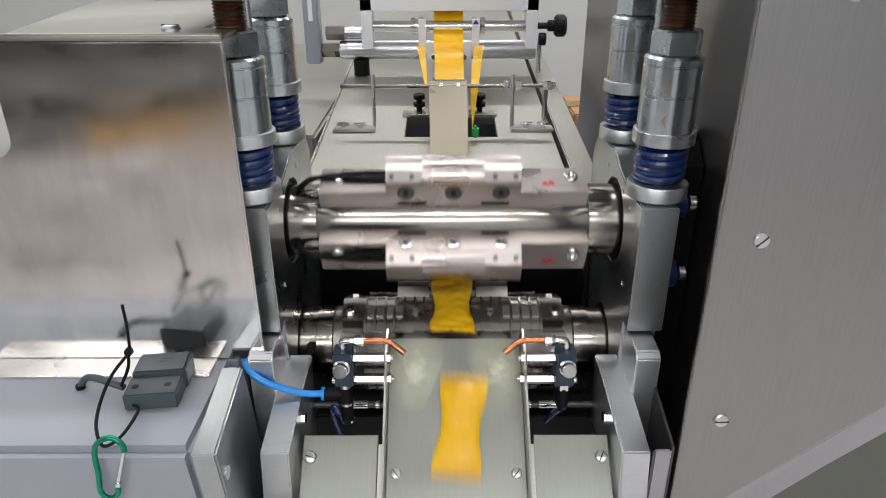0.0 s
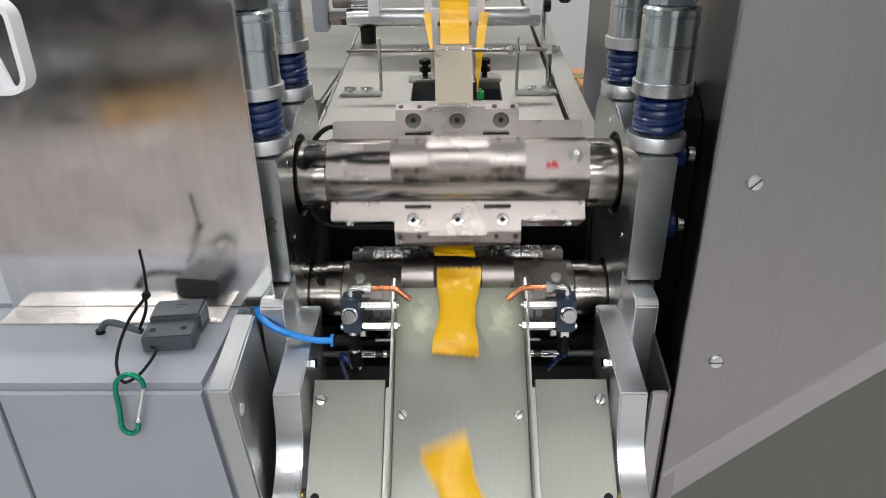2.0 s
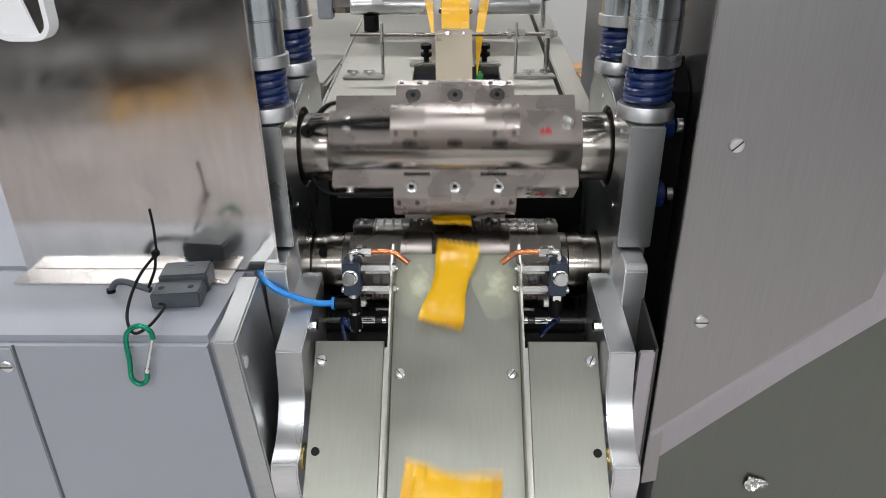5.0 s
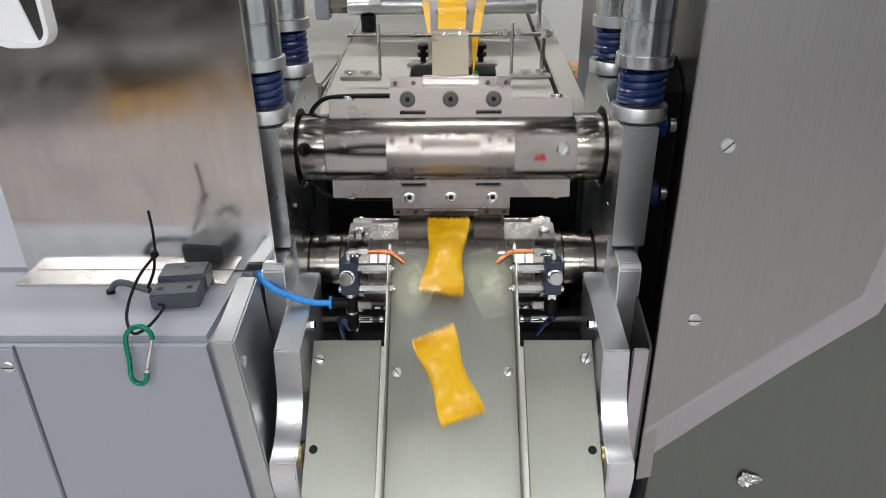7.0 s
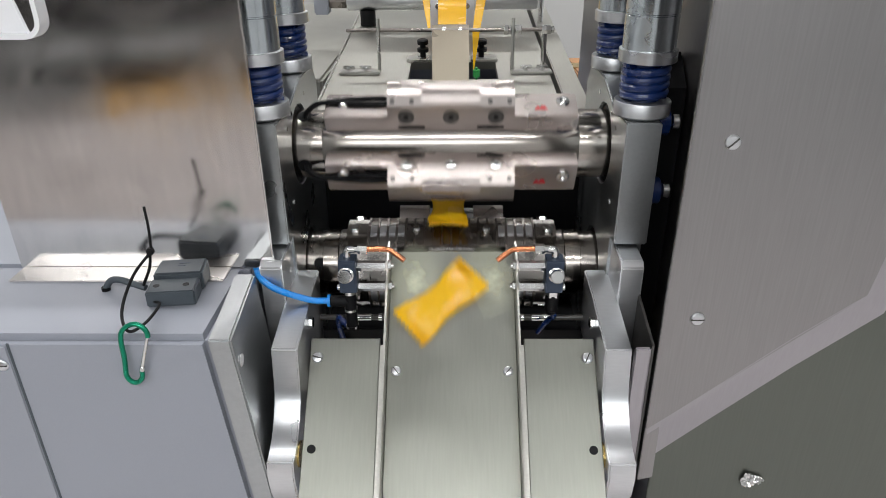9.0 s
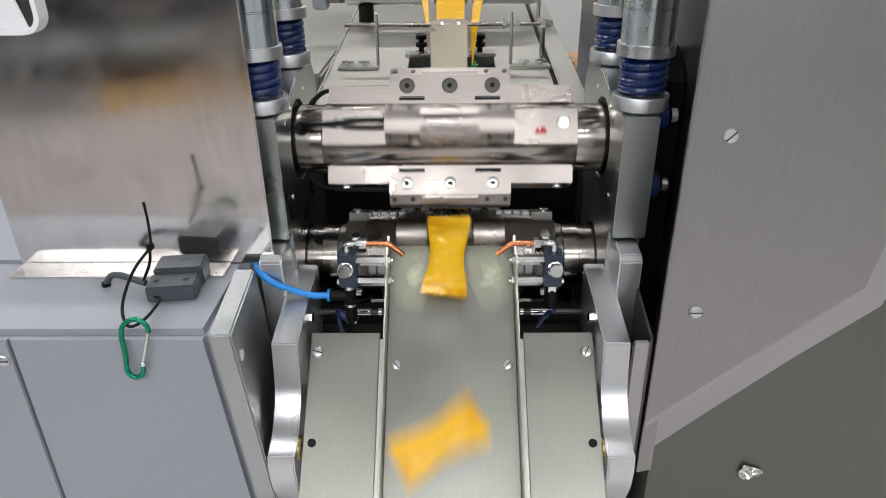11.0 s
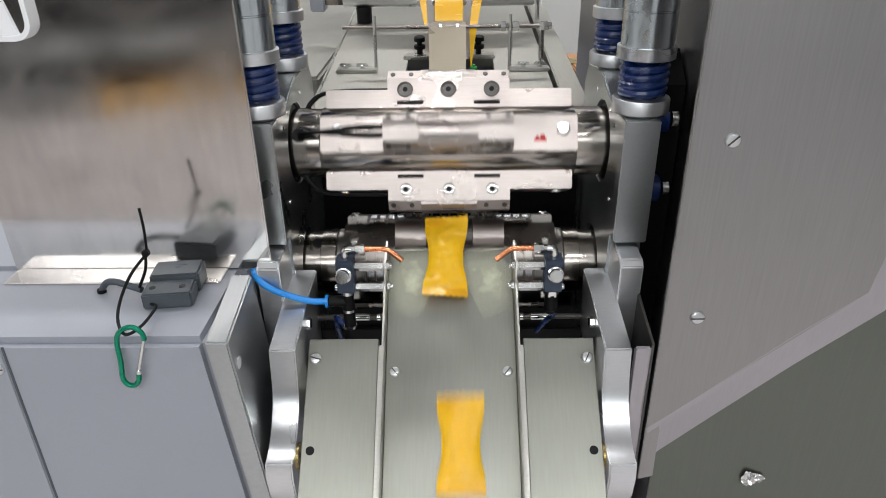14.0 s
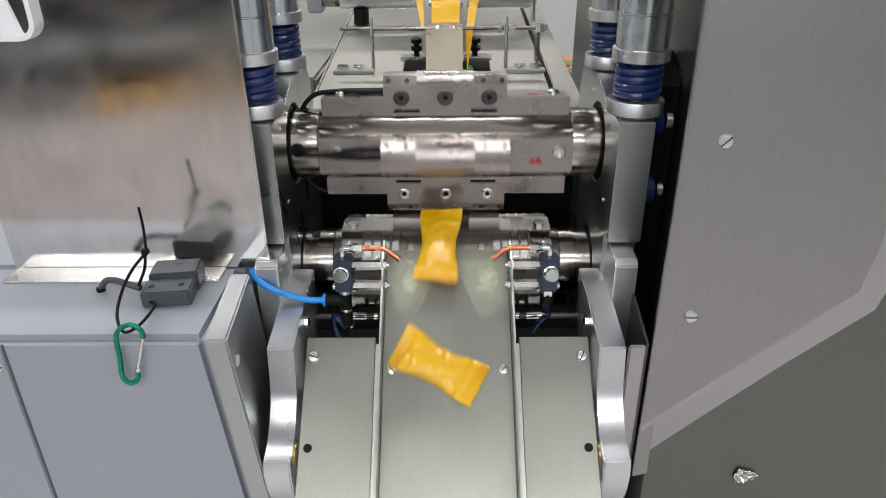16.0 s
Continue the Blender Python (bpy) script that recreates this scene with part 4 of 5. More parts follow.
def carabiner():
    t = thing("carabiner", (-0.232, -0.2165, 0.972), "small green anodised carabiner hanging on the cable tie", "carabiner")
    bm = bmesh.new()
    tube(bm, [(-0.2205, -0.217, 1.0125), (-0.2205, -0.217, 1.0165), (-0.2225, -0.217, 1.0205), (-0.2275, -0.2165, 1.0232), (-0.234, -0.2165, 1.0215), (-0.2392, -0.2165, 1.0165),
              (-0.2412, -0.2165, 1.0095), (-0.2415, -0.217, 1.0025), (-0.2415, -0.2175, 0.994), (-0.2425, -0.218, 0.984), (-0.243, -0.218, 0.979), (-0.2415, -0.218, 0.9745), (-0.2382, -0.218, 0.9722), (-0.2345, -0.218, 0.9732), (-0.2312, -0.218, 0.9775), (-0.2302, -0.218, 0.9845)], 0.0019, 12)
    part("hook", bm, GREEN_ANO, t)
    bm = bmesh.new()
    cyl(bm, (-0.2208, -0.217, 1.0125), (-0.2296, -0.218, 0.986), 0.0014, 12)
    cyl(bm, (-0.2293, -0.218, 0.9865), (-0.2301, -0.218, 0.9835), 0.0021, 12)
    part("gate", bm, CHROME, t, "bright steel gate")


carabiner()


# ---- film path behind the rolls ----
def ribbon(bm, rows, thick=0.0006):
    """A strip along rows of (y, z, x_left, x_right)."""
    ring = []
    for y, z, a, b in rows:
        ring.append([bm.verts.new((a, y, z)), bm.verts.new((b, y, z)), bm.verts.new((b, y, z - thick)), bm.verts.new((a, y, z - thick))])
    for p, q in zip(ring, ring[1:]):
        for i in range(4):
            bm.faces.new((p[i], p[(i + 1) % 4], q[(i + 1) % 4], q[i]))
    bm.faces.new(ring[0])
    bm.faces.new(ring[-1][::-1])
    return bm


FAR_EYE = Vector((0, -0.575, 1.326))
FAR = 1.086


def further(bm):
    """Moves a shape back along the sight of the infeed, growing with its distance."""
    for v in bm.verts:
        v.co = FAR_EYE + (v.co - FAR_EYE) * FAR
    return bm


def film_web():
    t = thing("film_web", (0, 0.3, 1.09), "orange packaging film folding to its pale back over the rod", "packaging film")
    bm = bmesh.new()
    rows = [(0.328 - 0.262 * u, 1.1475 - 0.119 * u - 0.012 * math.sin(math.pi * u), -0.0272 + 0.0075 * u, 0.0228 - 0.004 * u) for u in [i / 12 for i in range(13)]]
    ribbon(bm, rows)
    part("pale_strip", bm, TAN_FILM, t, "pale metallised back of the film")
    bm = bmesh.new()
    ribbon(bm, [(0.564, 1.229, -0.0234, 0.0234), (0.542, 1.194, -0.023, 0.023), (0.5234, 1.1676, -0.0225, 0.0225), (0.43, 1.158, -0.0206, 0.0206), (0.332, 1.1482, -0.0187, 0.0187)])
    part("orange_strip", bm, ORANGE, t)
    for xa, xb, xc, xd in ((-0.045, -0.033, -0.032, -0.029), (0.036, 0.05, 0.0275, 0.0375)):
        bm = bmesh.new()
        rows = [(0.5225 - 0.1925 * u, 1.163 - 0.024 * u, FAR * xa + (xc - FAR * xa) * u, FAR * xb + (xd - FAR * xb) * u) for u in [i / 6 for i in range(7)]]
        if xa > 0:
            rows += [(0.33 - 0.03 * u, 1.139 - 0.047 * u, xc + 0.001 * u, xd - 0.008 * u) for u in [i / 4 for i in range(1, 5)]]
        ribbon(bm, rows)
        part("folded_edge", bm, ORANGE, t)


film_web()


def guide_rod():
    t = thing("guide_rod", (0, 0.322, 1.088), "thin steel guide rod on two bent posts", "guide rod")
    bm = bmesh.new()
    cyl(bm, (-0.142, 0.322, 1.142), (0.132, 0.322, 1.142), 0.0025, 16, 0.0006)
    part("rod", bm, LIP_STEEL, t)
    for x in (-0.099, 0.0815):
        bm = bmesh.new()
        cyl(bm, (x, 0.314, 1.09), (x, 0.322, 1.158), 0.0023, 14, 0.001)
        post = part("post", bm, STEEL, t)
        s = -1 if x < 0 else 1
        bm = bmesh.new()
        x0, x1 = sorted((x - s * 0.002, x + s * 0.053))
        box(bm, x0, x1, 0.296, 0.318, 1.088, 1.0915, 0.001)
        foot = part("foot_plate", bm, STEEL, t)
        for dx in (0.018, 0.04):
            bm = bmesh.new()
            cyl(bm, (x + s * dx, 0.307, 1.0915), (x + s * dx, 0.307, 1.0965), 0.0036, 14, 0.0006)
            box(bm, x + s * dx - 0.008, x + s * dx + 0.008, 0.3055, 0.3085, 1.0935, 1.0985, 0.001)
            part("wing_screw", bm, CHROME, foot, "small bright wing screw")
    for x0, x1, r in ((0.0695, 0.0755, 0.0068), (0.0775, 0.079, 0.006), (0.0845, 0.093, 0.0068), (0.12, 0.132, 0.0062), (0.1325, 0.1365, 0.0045)):
        bm = bmesh.new()
        hexagon(bm, (x0, 0.322, 1.142), (x1, 0.322, 1.142), r)
        part("nut", bm, CHROME, t)
    for x in (-0.011, 0.011):
        bm = bmesh.new()
        cyl(bm, (x - 0.002, 0.322, 1.142), (x + 0.002, 0.322, 1.142), 0.0042, 14)
        part("collar", bm, CHROME, t)
    bm = bmesh.new()
    cyl(bm, (0.124, 0.322, 1.09), (0.124, 0.322, 1.14), 0.0035, 14)
    part("end_post", bm, CHROME, t)


guide_rod()


def knobs():
    for x in (-0.0425, 0.0425):
        x *= 0.972
        t = thing("clamp_knob", (x, 0.363, 1.0946), "black waisted plastic knob on a small plate", "knob", "clamp knobs")
        bm = bmesh.new()
        lathe(bm, (x, 0.363, 1.0985), (x, 0.361, 1.1235), [(0, 0.004), (0.3, 0.004), (0.32, 0.0078), (0.5, 0.0082), (0.56, 0.004), (0.7, 0.004), (0.74, 0.0078), (0.95, 0.0078), (1, 0.006)], 24)
        part("grip", bm, BLACK, t)
        bm = bmesh.new()
        x0, x1 = sorted((x * 0.65, x * 1.55))
        box(bm, x0, x1, 0.35, 0.376, 1.0935, 1.0985, 0.001)
        part("plate", bm, STEEL, t)
    t = thing("green_clip", (0.032, 0.27, 1.088), "small green plastic clip beside the film", "clip")
    bm = bmesh.new()
    box(bm, 0.0275, 0.036, 0.264, 0.277, 1.0882, 1.103, 0.003)
    part("clip", bm, GREEN_PLASTIC, t)


knobs()


def film_guide_frame():
    t = thing("film_guide_frame", (0, 0.69, 1.088), "white film guide frame with chrome shaft and aluminium roller", "film guide")
    for x0, x1 in ((-0.124, -0.108), (0.11, 0.126)):
        bm = bmesh.new()
        box(bm, x0, x1, 0.44, 0.475, 1.17, 1.238, 0.001)
        part("cheek", further(bm), WHITE_PAINT, t)
    bm = bmesh.new()
    box(bm, -0.124, 0.126, 0.44, 0.475, 1.222, 1.242, 0.001)
    part("top_bar", further(bm), WHITE_PAINT, t)
    bm = bmesh.new()
    cyl(bm, (-0.108, 0.452, 1.2), (0.11, 0.452, 1.2), 0.008, 24)
    part("shaft", further(bm), CHROME, t)
    for x in (-0.0445, 0.0425):
        bm = bmesh.new()
        lathe(bm, (x - 0.009, 0.452, 1.2), (x + 0.009, 0.452, 1.2), [(0, 0.012), (0.3, 0.0125), (0.35, 0.0105), (0.6, 0.0105), (0.65, 0.013), (1, 0.0125)], 24)
        part("collar", further(bm), CHROME, t)
    bm = bmesh.new()
    lathe(bm, (-0.158, 0.462, 1.166), (0.127, 0.462, 1.166), [(0, 0.0125), (0.01, 0.0135), (0.99, 0.0135), (1, 0.0125)], 36)
    part("roller", further(bm), ALU, t, "satin aluminium roller")
    for z, x0 in ((1.166, -0.158), (1.19, -0.15)):
        bm = bmesh.new()
        hexagon(bm, (x0, 0.462, z), (x0 - 0.027, 0.462, z), 0.011)
        part("hex_spacer", further(bm), LIP_STEEL, t)
    bm = bmesh.new()
    cyl(bm, (-0.15, 0.462, 1.19), (-0.124, 0.462, 1.19), 0.009, 20)
    part("short_roller", further(bm), ALU, t)
    bm = bmesh.new()
    box(bm, -0.207, -0.185, 0.45, 0.475, 1.148, 1.26, 0.002)
    part("end_plate", further(bm), GREY_PAINT, t)
    bm = bmesh.new()
    box(bm, -0.199, -0.193, 0.4488, 0.45, 1.208, 1.25)
    part("white_label", further(bm), WHITE_PAINT, t, "narrow white sticker")
    for a, b, y0, z0, z1 in ((-0.0425, -0.0325, 0.432, 1.163, 1.212), (-0.031, -0.0205, 0.4, 1.128, 1.186), (0.0205, 0.031, 0.4, 1.128, 1.186), (0.033, 0.0435, 0.432, 1.163, 1.212)):
        bm = bmesh.new()
        box(bm, a, b, y0, y0 + 0.006, z0, z1, 0.0008)
        fin = part("guide_finger", further(bm), WHITE_PAINT, t)
        if y0 < 0.42:
            for z in (1.134, 1.166):
                bm = bmesh.new()
                xi = b if a < 0 else a
                cyl(bm, (xi, y0 - 0.001, z), (xi, y0 - 0.005, z), 0.0042, 14, 0.0008)
                part("finger_screw", further(bm), CHROME, fin)
    bm = bmesh.new()
    t2 = bmesh.new()
    vs = [t2.verts.new(v) for v in ((0.0335, 0.4315, 1.205), (0.0425, 0.4315, 1.205), (0.038, 0.4315, 1.2115))]
    t2.faces.new(vs)
    join(bm, t2)
    part("blue_arrow", further(bm), BLUE_INK, t, "small blue arrow mark")
    bm = bmesh.new()
    cyl(bm, (0.126, 0.455, 1.2), (0.142, 0.455, 1.2), 0.0045, 14)
    cyl(bm, (0.142, 0.455, 1.2), (0.152, 0.455, 1.2), 0.008, 20, 0.001)
    lathe(bm, (0.152, 0.455, 1.2), (0.168, 0.455, 1.2), [(0, 0.013), (0.2, 0.0155), (0.8, 0.0155), (1, 0.013)], 14)
    part("star_knob", further(bm), BLACK, t, "black plastic star knob")
    bm = bmesh.new()
    cyl(bm, (0.13, 0.452, 1.182), (0.14, 0.452, 1.182), 0.009, 18, 0.001)
    part("clamp_lever", further(bm), BLACK, t)
    bm = bmesh.new()
    cyl(bm, (-0.128, 0.46, 1.131), (-0.128, 0.46, 1.153), 0.0115, 20)
    part("rubber_foot", further(bm), BLACK, t, "black rubber foot")
    bm = bmesh.new()
    cyl(bm, (0.133, 0.46, 1.131), (0.133, 0.46, 1.175), 0.004, 14)
    part("support_pin", further(bm), CHROME, t)


film_guide_frame()


# ---- behind the machine ----
def cartons():
    x, y, w, d, h = 0.53, 1.3, 0.4, 0.22, 0.89
    t = thing("carton", (x, y, 0), "brown cardboard carton standing behind the machine", "carton")
    bm = bmesh.new()
    box(bm, x - w / 2, x + w / 2, y - d / 2, y + d / 2, 0, h, 0.004)
    part("body", bm, CARD, t)
    bm = bmesh.new()
    box(bm, x - w / 2 - 0.002, x + w / 2 + 0.002, y - 0.03, y + 0.03, h * 0.7, h + 0.002)
    part("tape", bm, BRASS, t, "shiny brown packing tape")


cartons()


# ---- the store behind the camera, mirrored in the sheet door ----
STORE_TURN = Matrix.Translation((-1.35, -2.5, 0)) @ Matrix.Rotation(radians(-19), 4, "Z") @ Matrix.Translation((1.35, 2.5, 0))


def stand(ob):
    """Turns a thing of the store with the slanted row it belongs to."""
    ob.matrix_basis = STORE_TURN @ ob.matrix_basis


def storage_rack():
    t = thing("storage_rack", (0, 0, 0), "dark painted storage rack with two shelves", "rack")
    for x in (-2.69, -0.5):
        for y in (-2.95, -2.5):
            bm = bmesh.new()
            box(bm, x - 0.03, x + 0.03, y - 0.03, y + 0.03, 0, 1.5)
            part("post", bm, RACK_PAINT, t)
    for z0, z1 in ((0.645, 0.73), (0.84, 0.98)):
        bm = bmesh.new()
        box(bm, -2.72, -0.47, -2.98, -2.46, z0, z1)
        part("shelf", bm, RACK_PAINT, t)
    bm = bmesh.new()
    box(bm, -2.72, -0.47, -2.98, -2.95, 0.98, 1.5)
    part("back_panel", bm, RACK_PAINT, t)
    stand(t)
    p = thing("wrapped_pallet", (-1.6, -2.7, 0), "goods in crumpled stretch wrap on the floor", "wrapped goods")
    bm = bmesh.new()
    t2 = bmesh.new()
    bmesh.ops.create_grid(t2, x_segments=60, y_segments=24, size=0.5)
    for v in t2.verts:
        u, w = v.co.x, v.co.y
        v.co = Vector((-1.6 + u * 1.6, -2.42 - 0.0 + 0.07 * noise.noise(Vector((u * 9, w * 7, 0))) + 0.03 * noise.noise(Vector((u * 25, w * 20, 3))), 0.255 + w * 0.49))
    join(bm, t2)
    box(bm, -2.4, -0.8, -2.95, -2.5, 0.01, 0.49, 0.02)
    part("wrap", bm, WRAP, p)
    stand(p)
    for i, (x0, x1) in enumerate(((-1.5, -1.37), (-1.34, -1.22), (-1.19, -1.08), (-1.06, -0.95), (-0.92, -0.82))):
        c = thing("amber_carton", ((x0 + x1) / 2, -2.7, 0.49), "amber printed carton on the wrapped goods", "carton", "amber cartons")
        bm = bmesh.new()
        box(bm, x0, x1, -2.9, -2.42 - 0.03 * (i % 2), 0.49, 0.6 + 0.012 * (i % 3), 0.004)
        part("body", bm, AMBER_CARD, c)
        stand(c)
    for i, (x0, x1) in enumerate(((-2.62, -2.35), (-2.3, -1.9), (-1.85, -1.45), (-1.4, -0.95), (-0.9, -0.6))):
        c = thing("grey_bin", ((x0 + x1) / 2, -2.7, 0.73), "pale grey plastic bin on the rack shelf", "bin", "grey bins")
        bm = bmesh.new()
        box(bm, x0, x1, -2.9, -2.5, 0.73, 0.82, 0.01)
        part("body", bm, WALL_PAINT, c)
        stand(c)


storage_rack()


# ---- the sachets ----
def sachet():
    """A flat filled pouch: length along y, crimped and toothed at both ends, waisted by the filling."""
    t = thing("sachet", (0, 0, 0), "glossy orange sachet with crimped toothed ends", "sachet", "sachets")
    n, m2 = 40, 16
    bm = bmesh.new()
    tops, bots = [], []
    for i in range(n + 1):
        v = -1 + 2 * i / n
        e = max(0.0, 1 - (abs(v) / 0.8) ** 2.2)
        w = 0.0195 - 0.0042 * math.exp(-((abs(v) - 0.1) / 0.42) ** 2)
        ra, rb = [], []
        for j in range(m2 + 1):
            u = -1 + 2 * j / m2
            full = 0.0048 * e ** 0.6 * max(0.0, 1 - abs(u) ** 2.4) ** 0.7
            wr = 0.0009 * noise.noise(Vector((u * 3.1, v * 6.3, 1.7))) + 0.0007 * noise.noise(Vector((u * 7, v * 13, 4.2)))
            sag = 0.004 * v * v + (0.003 * u * v if abs(v) > 0.55 else 0)
            tooth = 0.0007 * (1 if j % 2 else -1) if i in (0, n) else 0
            y = 0.0388 * v + tooth * (1 if v > 0 else -1)
            ra.append(bm.verts.new((u * w, y, full + wr + sag + 0.0002)))
            rb.append(bm.verts.new((u * w, y, -full * 0.35 + wr + sag - 0.0002)))
        tops.append(ra)
        bots.append(rb)
    for i in range(n):
        for j in range(m2):
            bm.faces.new((tops[i][j], tops[i][j + 1], tops[i + 1][j + 1], tops[i + 1][j]))
            bm.faces.new((bots[i][j], bots[i + 1][j], bots[i + 1][j + 1], bots[i][j + 1]))
    for i in range(n):
        for j in (0, m2):
            bm.faces.new((tops[i][j], tops[i + 1][j], bots[i + 1][j], bots[i][j]))
    for i in (0, n):
        for j in range(m2):
            bm.faces.new((tops[i][j], bots[i][j], bots[i][j + 1], tops[i][j + 1]))
    part("pouch", bm, ORANGE, t, local=True)
    for s in (-1, 1):
        bm = bmesh.new()
        for k in range(5):
            y = s * (0.0315 + 0.0015 * k)
            z = 0.004 * (y / 0.0455) ** 2
            box(bm, -0.0182, 0.0182, y - 0.0004, y + 0.0004, z - 0.0003, z + 0.0012)
        part("crimped_seal", bm, ORANGE, t, local=True)
    return t


FIRST, LAST = -2, 70
SACHETS = {FIRST: sachet()}
for number in range(FIRST + 1, LAST + 1):
    SACHETS[number] = copy_thing(SACHETS[FIRST], Matrix.Identity(4))

# turn of the upper roll in degrees, by the second
TURN = [(0, -20.7), (0.5, 175.1), (1, 365.9), (1.5, 558.2), (2, 755.5), (2.5, 958.4), (3, 1155.2), (3.5, 1347.0), (4, 1539.8), (6.5, 2517.3), (7, 2711.7), (7.5, 2893.5), (8, 3086.8), (8.5, 3289.1), (9, 3485.9), (11.5, 4454.9), (12, 4657.8), (12.5, 4852.6), (13, 5044.0), (13.5, 5233.7), (14, 5427.0), (14.5, 5625.8), (15, 5827.6), (15.5, 6020.4), (16, 6213.0)]

# places of single sachets: second, number, sideways, way from the nip, spin
SEEN_EARLY = [
    (0, -1, 0.0045, 0.152, -6),
    (0, 0, -0.0011, 0.04, 0),
    (0.1, -1, 0.006, 0.25, -10),
    (0.1, 0, -0.002, 0.085, -2),
    (0.2, 0, 0.001, 0.125, -13),
    (0.2, 1, -0.003, 0.0, 0),
    (0.3, 0, 0.001, 0.185, -40),
    (0.3, 1, -0.003, 0.06, 0),
    (0.4, 1, -0.001, 0.105, -5),
    (0.4, 2, -0.003, 0.0, 0),
    (0.5, 1, 0.008, 0.173, -38),
    (0.5, 2, 0.0001, 0.05, -3),
    (0.6, 2, -0.003, 0.092, -5),
    (0.7, 2, 0.004, 0.155, -38),
    (0.7, 3, -0.003, 0.035, 0),
    (0.8, 2, 0.005, 0.262, -85),
    (0.8, 3, -0.003, 0.088, -5),
    (0.9, 3, 0.002, 0.13, -22),
    (0.9, 4, -0.003, 0.004, 0),
    (1, 3, 0.0027, 0.205, -94),
    (1, 4, -0.0029, 0.083, 2),
    (1.5, 5, 0.0056, 0.236, 35),
    (1.5, 6, 0.0015, 0.091, 2),
    (2, 7, -0.0005, 0.247, 20),
    (2, 8, -0.0011, 0.101, -3),
    (2, 9, -0.003, 0.0, 0),
    (2.5, 9, 0.0006, 0.232, -3),
    (2.5, 10, 0.0009, 0.132, -35),
    (2.5, 11, -0.003, -0.0, 0),
]
SEEN_MIDDLE = [
    (3, 12, -0.0047, 0.159, -28),
    (3, 13, -0.0026, 0.041, 0),
    (3.1, 12, 0.001, 0.222, -68),
    (3.1, 13, -0.003, 0.08, -3),
    (3.2, 13, 0.001, 0.122, -24),
    (3.2, 14, -0.003, 0.0, 0),
    (3.3, 13, 0.003, 0.178, -108),
    (3.3, 14, -0.003, 0.065, 0),
    (3.4, 13, 0.01, 0.275, -170),
    (3.4, 14, -0.001, 0.115, -33),
    (3.5, 14, 0.0003, 0.153, -105),
    (3.5, 15, -0.0056, 0.061, -3),
    (4, 16, -0.004, 0.187, 62),
    (4, 17, -0.0042, 0.086, -4),
    (6.5, 27, 0.0037, 0.171, -28),
    (6.5, 28, -0.004, 0.063, -3),
    (7, 29, -0.0028, 0.191, 20),
    (7, 30, -0.0052, 0.089, -5),
    (7.1, 29, 0.003, 0.275, -8),
    (7.1, 30, -0.003, 0.12, -40),
    (7.2, 30, 0.004, 0.163, -78),
    (7.2, 31, -0.003, 0.045, 0),
    (7.3, 30, 0.005, 0.232, -150),
    (7.3, 31, -0.004, 0.084, -2),
    (7.4, 31, 0.002, 0.122, -3),
    (7.4, 32, -0.003, 0.018, 0),
    (7.5, 31, 0.0087, 0.201, -8),
    (7.5, 32, -0.0061, 0.089, -6),
    (7.6, 31, 0.006, 0.285, -25),
    (7.6, 32, -0.004, 0.117, -34),
    (7.7, 32, 0.003, 0.168, -66),
    (7.7, 33, -0.004, 0.075, -5),
    (7.8, 32, 0.009, 0.262, -95),
    (7.8, 33, -0.003, 0.113, -4),
    (7.8, 34, -0.003, 0.002, 0),
    (8, 33, 0.0001, 0.251, -32),
    (8, 34, -0.003, 0.098, -8),
    (8.5, 35, 0.0007, 0.266, 38),
    (8.5, 36, -0.0063, 0.11, -22),
    (8.5, 37, -0.003, 0.001, 0),
    (9, 38, -0.0081, 0.126, -48),
    (9, 39, -0.003, 0.004, 0),
]
SEEN_LATE = [
    (11.5, 48, -0.0069, 0.301, 5),
    (11.5, 49, -0.0044, 0.111, -5),
    (11.5, 50, -0.003, -0.001, 0),
    (12, 50, 0.0228, 0.316, 10),
    (12, 51, -0.0022, 0.136, -25),
    (12, 52, -0.003, 0.006, 0),
    (12.1, 51, -0.003, 0.178, -72),
    (12.1, 52, -0.004, 0.072, -3),
    (12.2, 51, 0.004, 0.272, -150),
    (12.2, 52, -0.002, 0.115, -20),
    (12.2, 53, -0.003, 0.0, 0),
    (12.3, 52, -0.003, 0.163, -86),
    (12.3, 53, -0.003, 0.06, 0),
    (12.4, 52, 0.003, 0.262, -172),
    (12.4, 53, -0.002, 0.112, -8),
    (12.5, 53, -0.0015, 0.16, -38),
    (12.5, 54, -0.0027, 0.053, 0),
    (13, 55, -0.0101, 0.168, 86),
    (13, 56, -0.0041, 0.084, -2),
    (13.5, 57, -0.0034, 0.218, -35),
    (13.5, 58, -0.0023, 0.091, -3),
    (14, 59, 0.0085, 0.248, 0),
    (14, 60, -0.0031, 0.092, -1),
    (14.5, 61, -0.0031, 0.245, -12),
    (14.5, 62, -0.0032, 0.115, -18),
    (14.5, 63, -0.003, -0.003, 0),
    (15, 64, -0.0032, 0.142, -28),
    (15, 65, -0.003, -0.002, 0),
    (15.5, 66, -0.0038, 0.148, -60),
    (15.5, 67, -0.0037, 0.044, 0),
    (16, 68, -0.0065, 0.185, 62),
    (16, 69, -0.0066, 0.083, -4),
]


def turn_at(t):
    ts = [r[0] for r in TURN]
    i = min(max(0, sum(1 for q in ts if q <= t) - 1), len(ts) - 2)
    (a, va), (b, vb) = TURN[i], TURN[i + 1]
    return va + (vb - va) * (t - a) / (b - a)


def cut_time(number):
    lo, hi = -3.0, 19.0
    for _ in range(40):
        mid = (lo + hi) / 2
        if turn_at(mid) < 90 * number:
            lo = mid
        else:
            hi = mid
    return lo


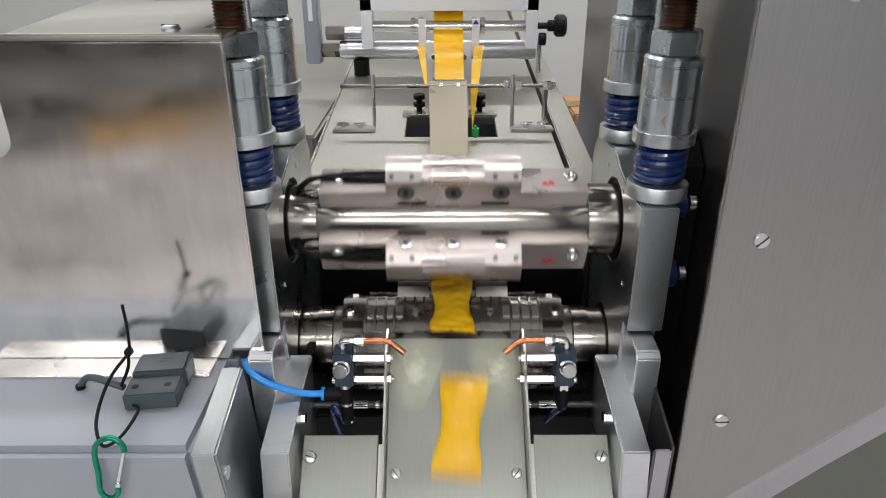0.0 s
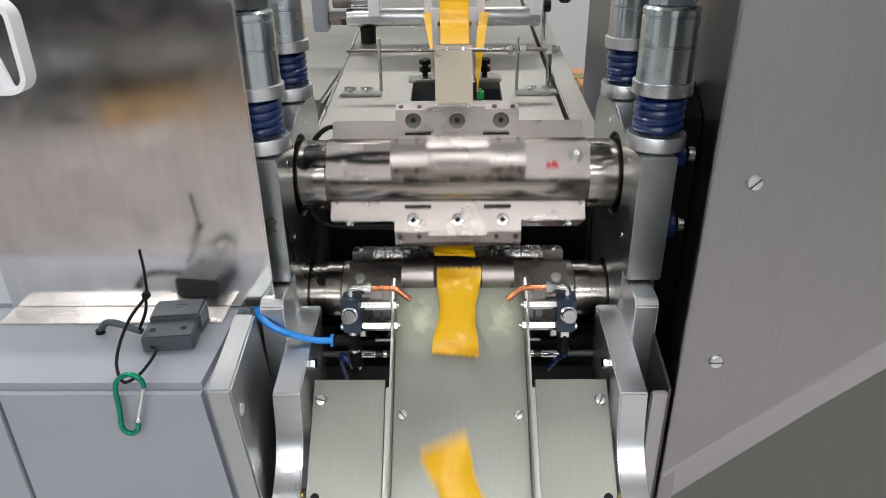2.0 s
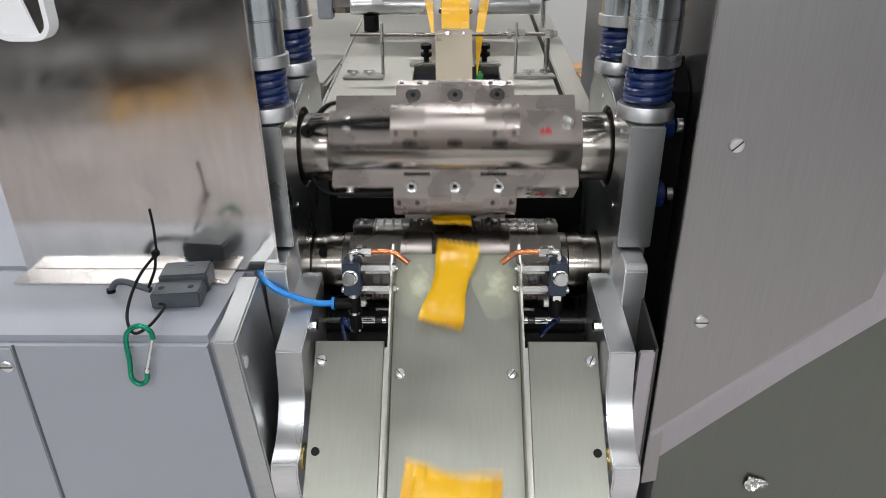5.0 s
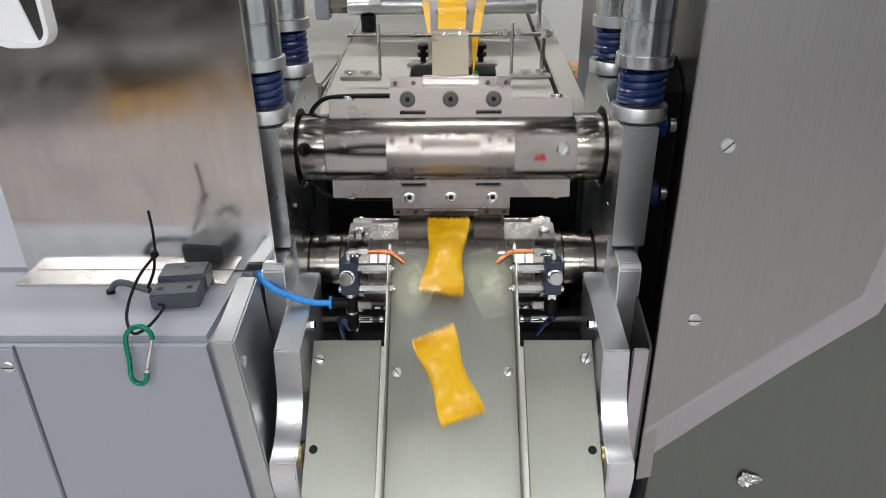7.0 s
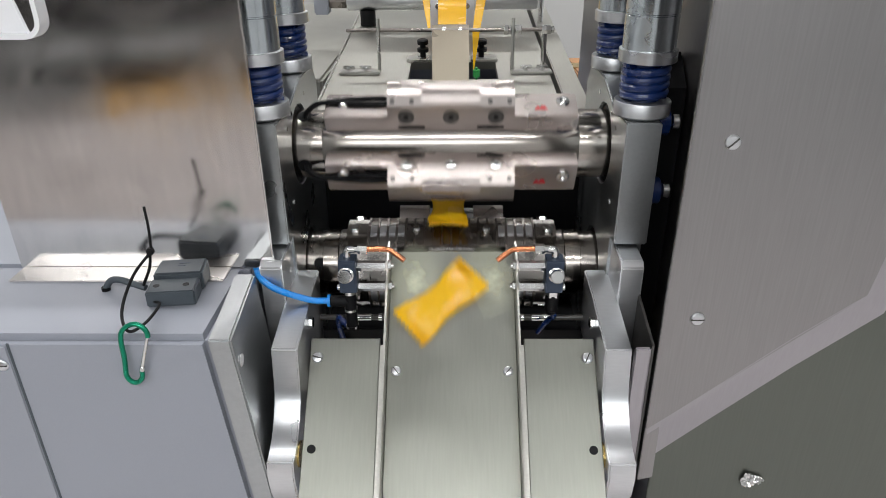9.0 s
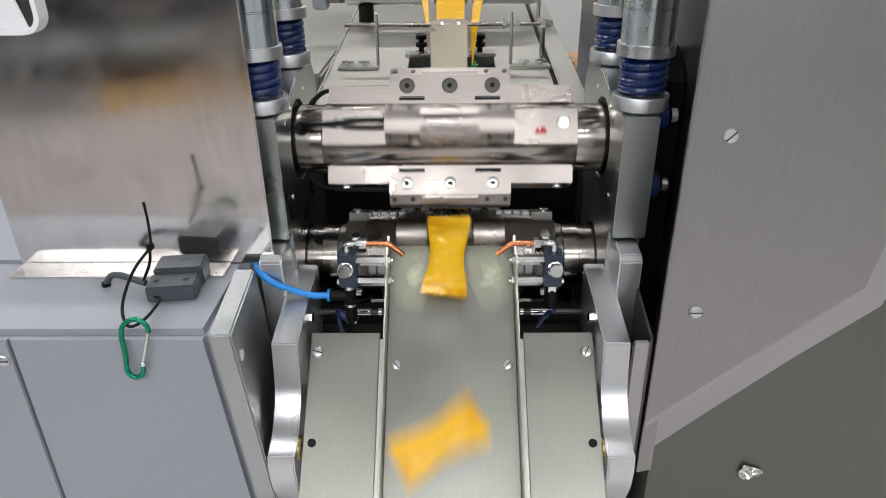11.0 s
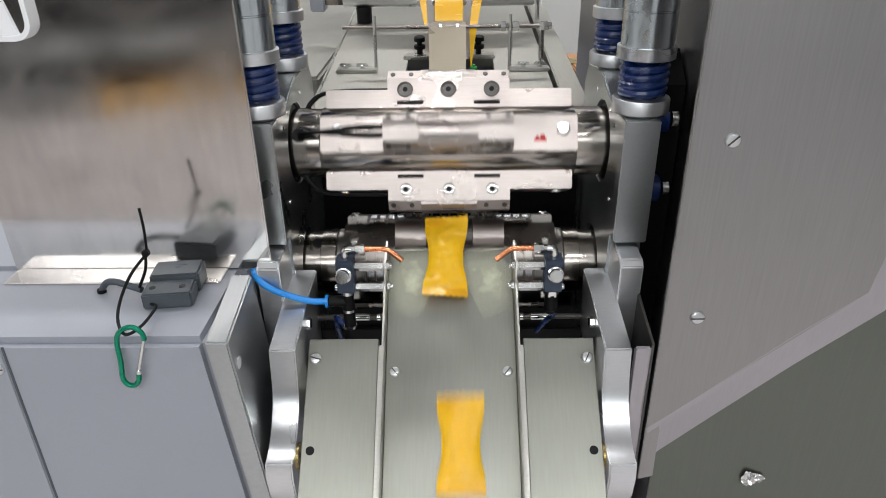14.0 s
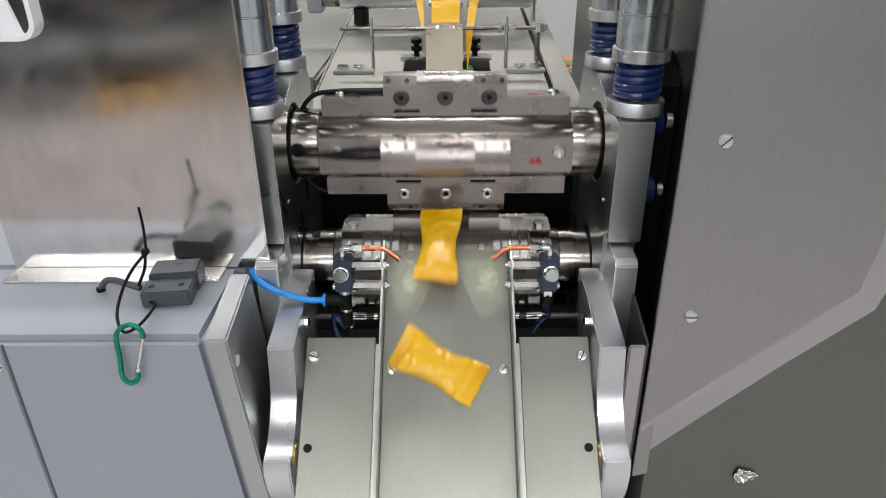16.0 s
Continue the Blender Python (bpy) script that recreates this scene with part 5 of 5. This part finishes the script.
def way_place(d):
    """Depth, height and tilt at the way d from the nip, out over the chute."""
    c = math.cos(SLOPE)
    tilt = math.degrees(SLOPE)
    if d < 0.05:
        return -d, 1.0245 - 0.1 * max(d, 0), 6
    if d < 0.1:
        u = (d - 0.05) / 0.05
        y = -0.05 - 0.048 * u
        return y, 1.0195 + (CZ + 0.84 * (y - CY) + 0.007 - 1.0195) * u, 6 + (tilt - 6) * u
    if d < 0.45:
        y = -0.098 - (d - 0.1) * c
        return y, CZ + 0.84 * (y - CY) + 0.004, tilt
    u = d - 0.45
    return -0.366 - 0.35 * u, max(0.78 - 0.84 * u * 1.3, 0.012), tilt


STEPS = [(-0.28, -0.075), (-0.15, -0.02), (-0.115, -0.004), (-0.076, 0.019), (-0.035, 0.05), (0.0, 0.08), (0.035, 0.09), (0.07, 0.095), (0.11, 0.108), (0.155, 0.135), (0.2, 0.165),
         (0.235, 0.19), (0.265, 0.21), (0.3, 0.25), (0.36, 0.305), (0.42, 0.37), (0.48, 0.45)]


def sachet_rows(number):
    rng = random.Random(number + 100)
    cut = cut_time(number)
    seen = [r for r in SEEN_EARLY + SEEN_MIDDLE + SEEN_LATE if r[1] == number]
    drift, rate = rng.uniform(-0.008, 0.008), rng.choice((-420, -360, -300, -60, -250, 180))
    keys = [(r[0], r[2], r[3], r[4]) for r in seen]
    for s, d in STEPS:
        t = cut + s
        if any(abs(t - k[0]) < 0.045 for k in keys if k in [(r[0], r[2], r[3], r[4]) for r in seen]):
            continue
        before = [r for r in seen if r[0] < t]
        after = [r for r in seen if r[0] > t]
        if before and d < before[-1][3] + 0.01:
            d = before[-1][3] + 0.5 * (t - before[-1][0])
        if after and d > after[0][3] - 0.01:
            d = min(d, after[0][3] - 0.3 * (after[0][0] - t))
        if before:
            x, spin = before[-1][2], before[-1][4] + (1.5 * before[-1][4] * (t - before[-1][0]) if not after else (after[0][4] - before[-1][4]) * (t - before[-1][0]) / (after[0][0] - before[-1][0]))
        elif after:
            f = min(1, max(0, s / max(0.05, after[0][0] - cut)))
            x, spin = after[0][2] * max(f, 0.4), after[0][4] * f
        else:
            f = min(1, max(0, (s - 0.07) / 0.2))
            x, spin = -0.003 + drift * f, rate * max(0.0, s - 0.06)
        keys.append((t, x, d, spin))
    keys.sort()
    pile_x, pile_y, pile_z = rng.uniform(-0.1, 0.1), -0.5 + rng.uniform(-0.12, 0.1), 0.006 + 0.0009 * (number - FIRST)
    poses = []
    stack = (0.0, 0.5, 0.88 + 0.0024 * (LAST - number), 0, 0)
    poses.append((cut - 0.8, stack))
    poses.append((cut - 0.5, (0.0, 0.2, 1.0, 0, 0)))
    for t, x, d, spin in keys:
        y, z, tilt = way_place(d)
        poses.append((t, (x, y, z, tilt, spin)))
    end = poses[-1]
    poses.append((end[0] + 0.3, (pile_x * 0.5, pile_y * 0.8 - 0.1, 0.3, 20, end[1][4] + 15)))
    poses.append((end[0] + 0.45, (pile_x, pile_y, pile_z, rng.uniform(-8, 8), end[1][4] + 30)))

    def at_time(t):
        if t <= poses[0][0]:
            return poses[0][1]
        for (a, va), (b, vb) in zip(poses, poses[1:]):
            if a <= t <= b:
                f = (t - a) / max(b - a, 1e-6)
                return tuple(p + (q - p) * f for p, q in zip(va, vb))
        return poses[-1][1]
    rows = [(0.0, at_time(0.0))] + [(t, v) for t, v in poses if 0.01 < t < 15.99] + [(16.0, at_time(16.0))]
    out = []
    for t, (x, y, z, tilt, spin) in rows:
        m = Matrix.Translation((x, y, z)) @ Matrix.Rotation(radians(tilt), 4, "X") @ Matrix.Rotation(radians(spin), 4, "Z")
        if not out or frame(t) > frame(out[-1][0]):
            out.append((t, m))
        elif any(abs(t - r[0]) < 1e-6 for r in seen):
            out[-1] = (t, m)
    return out


def motions():
    rows_u, rows_l = [], []
    for i in range(161):
        t = i * 0.1
        a = turn_at(t)
        rows_u.append((t, pose(0, 0, 1.0883, -a)))
        rows_l.append((t, pose(0, 0, 0.961, a)))
    walk(UPPER, rows_u)
    walk(LOWER, rows_l)
    for number, ob in SACHETS.items():
        walk(ob, sachet_rows(number))


motions()
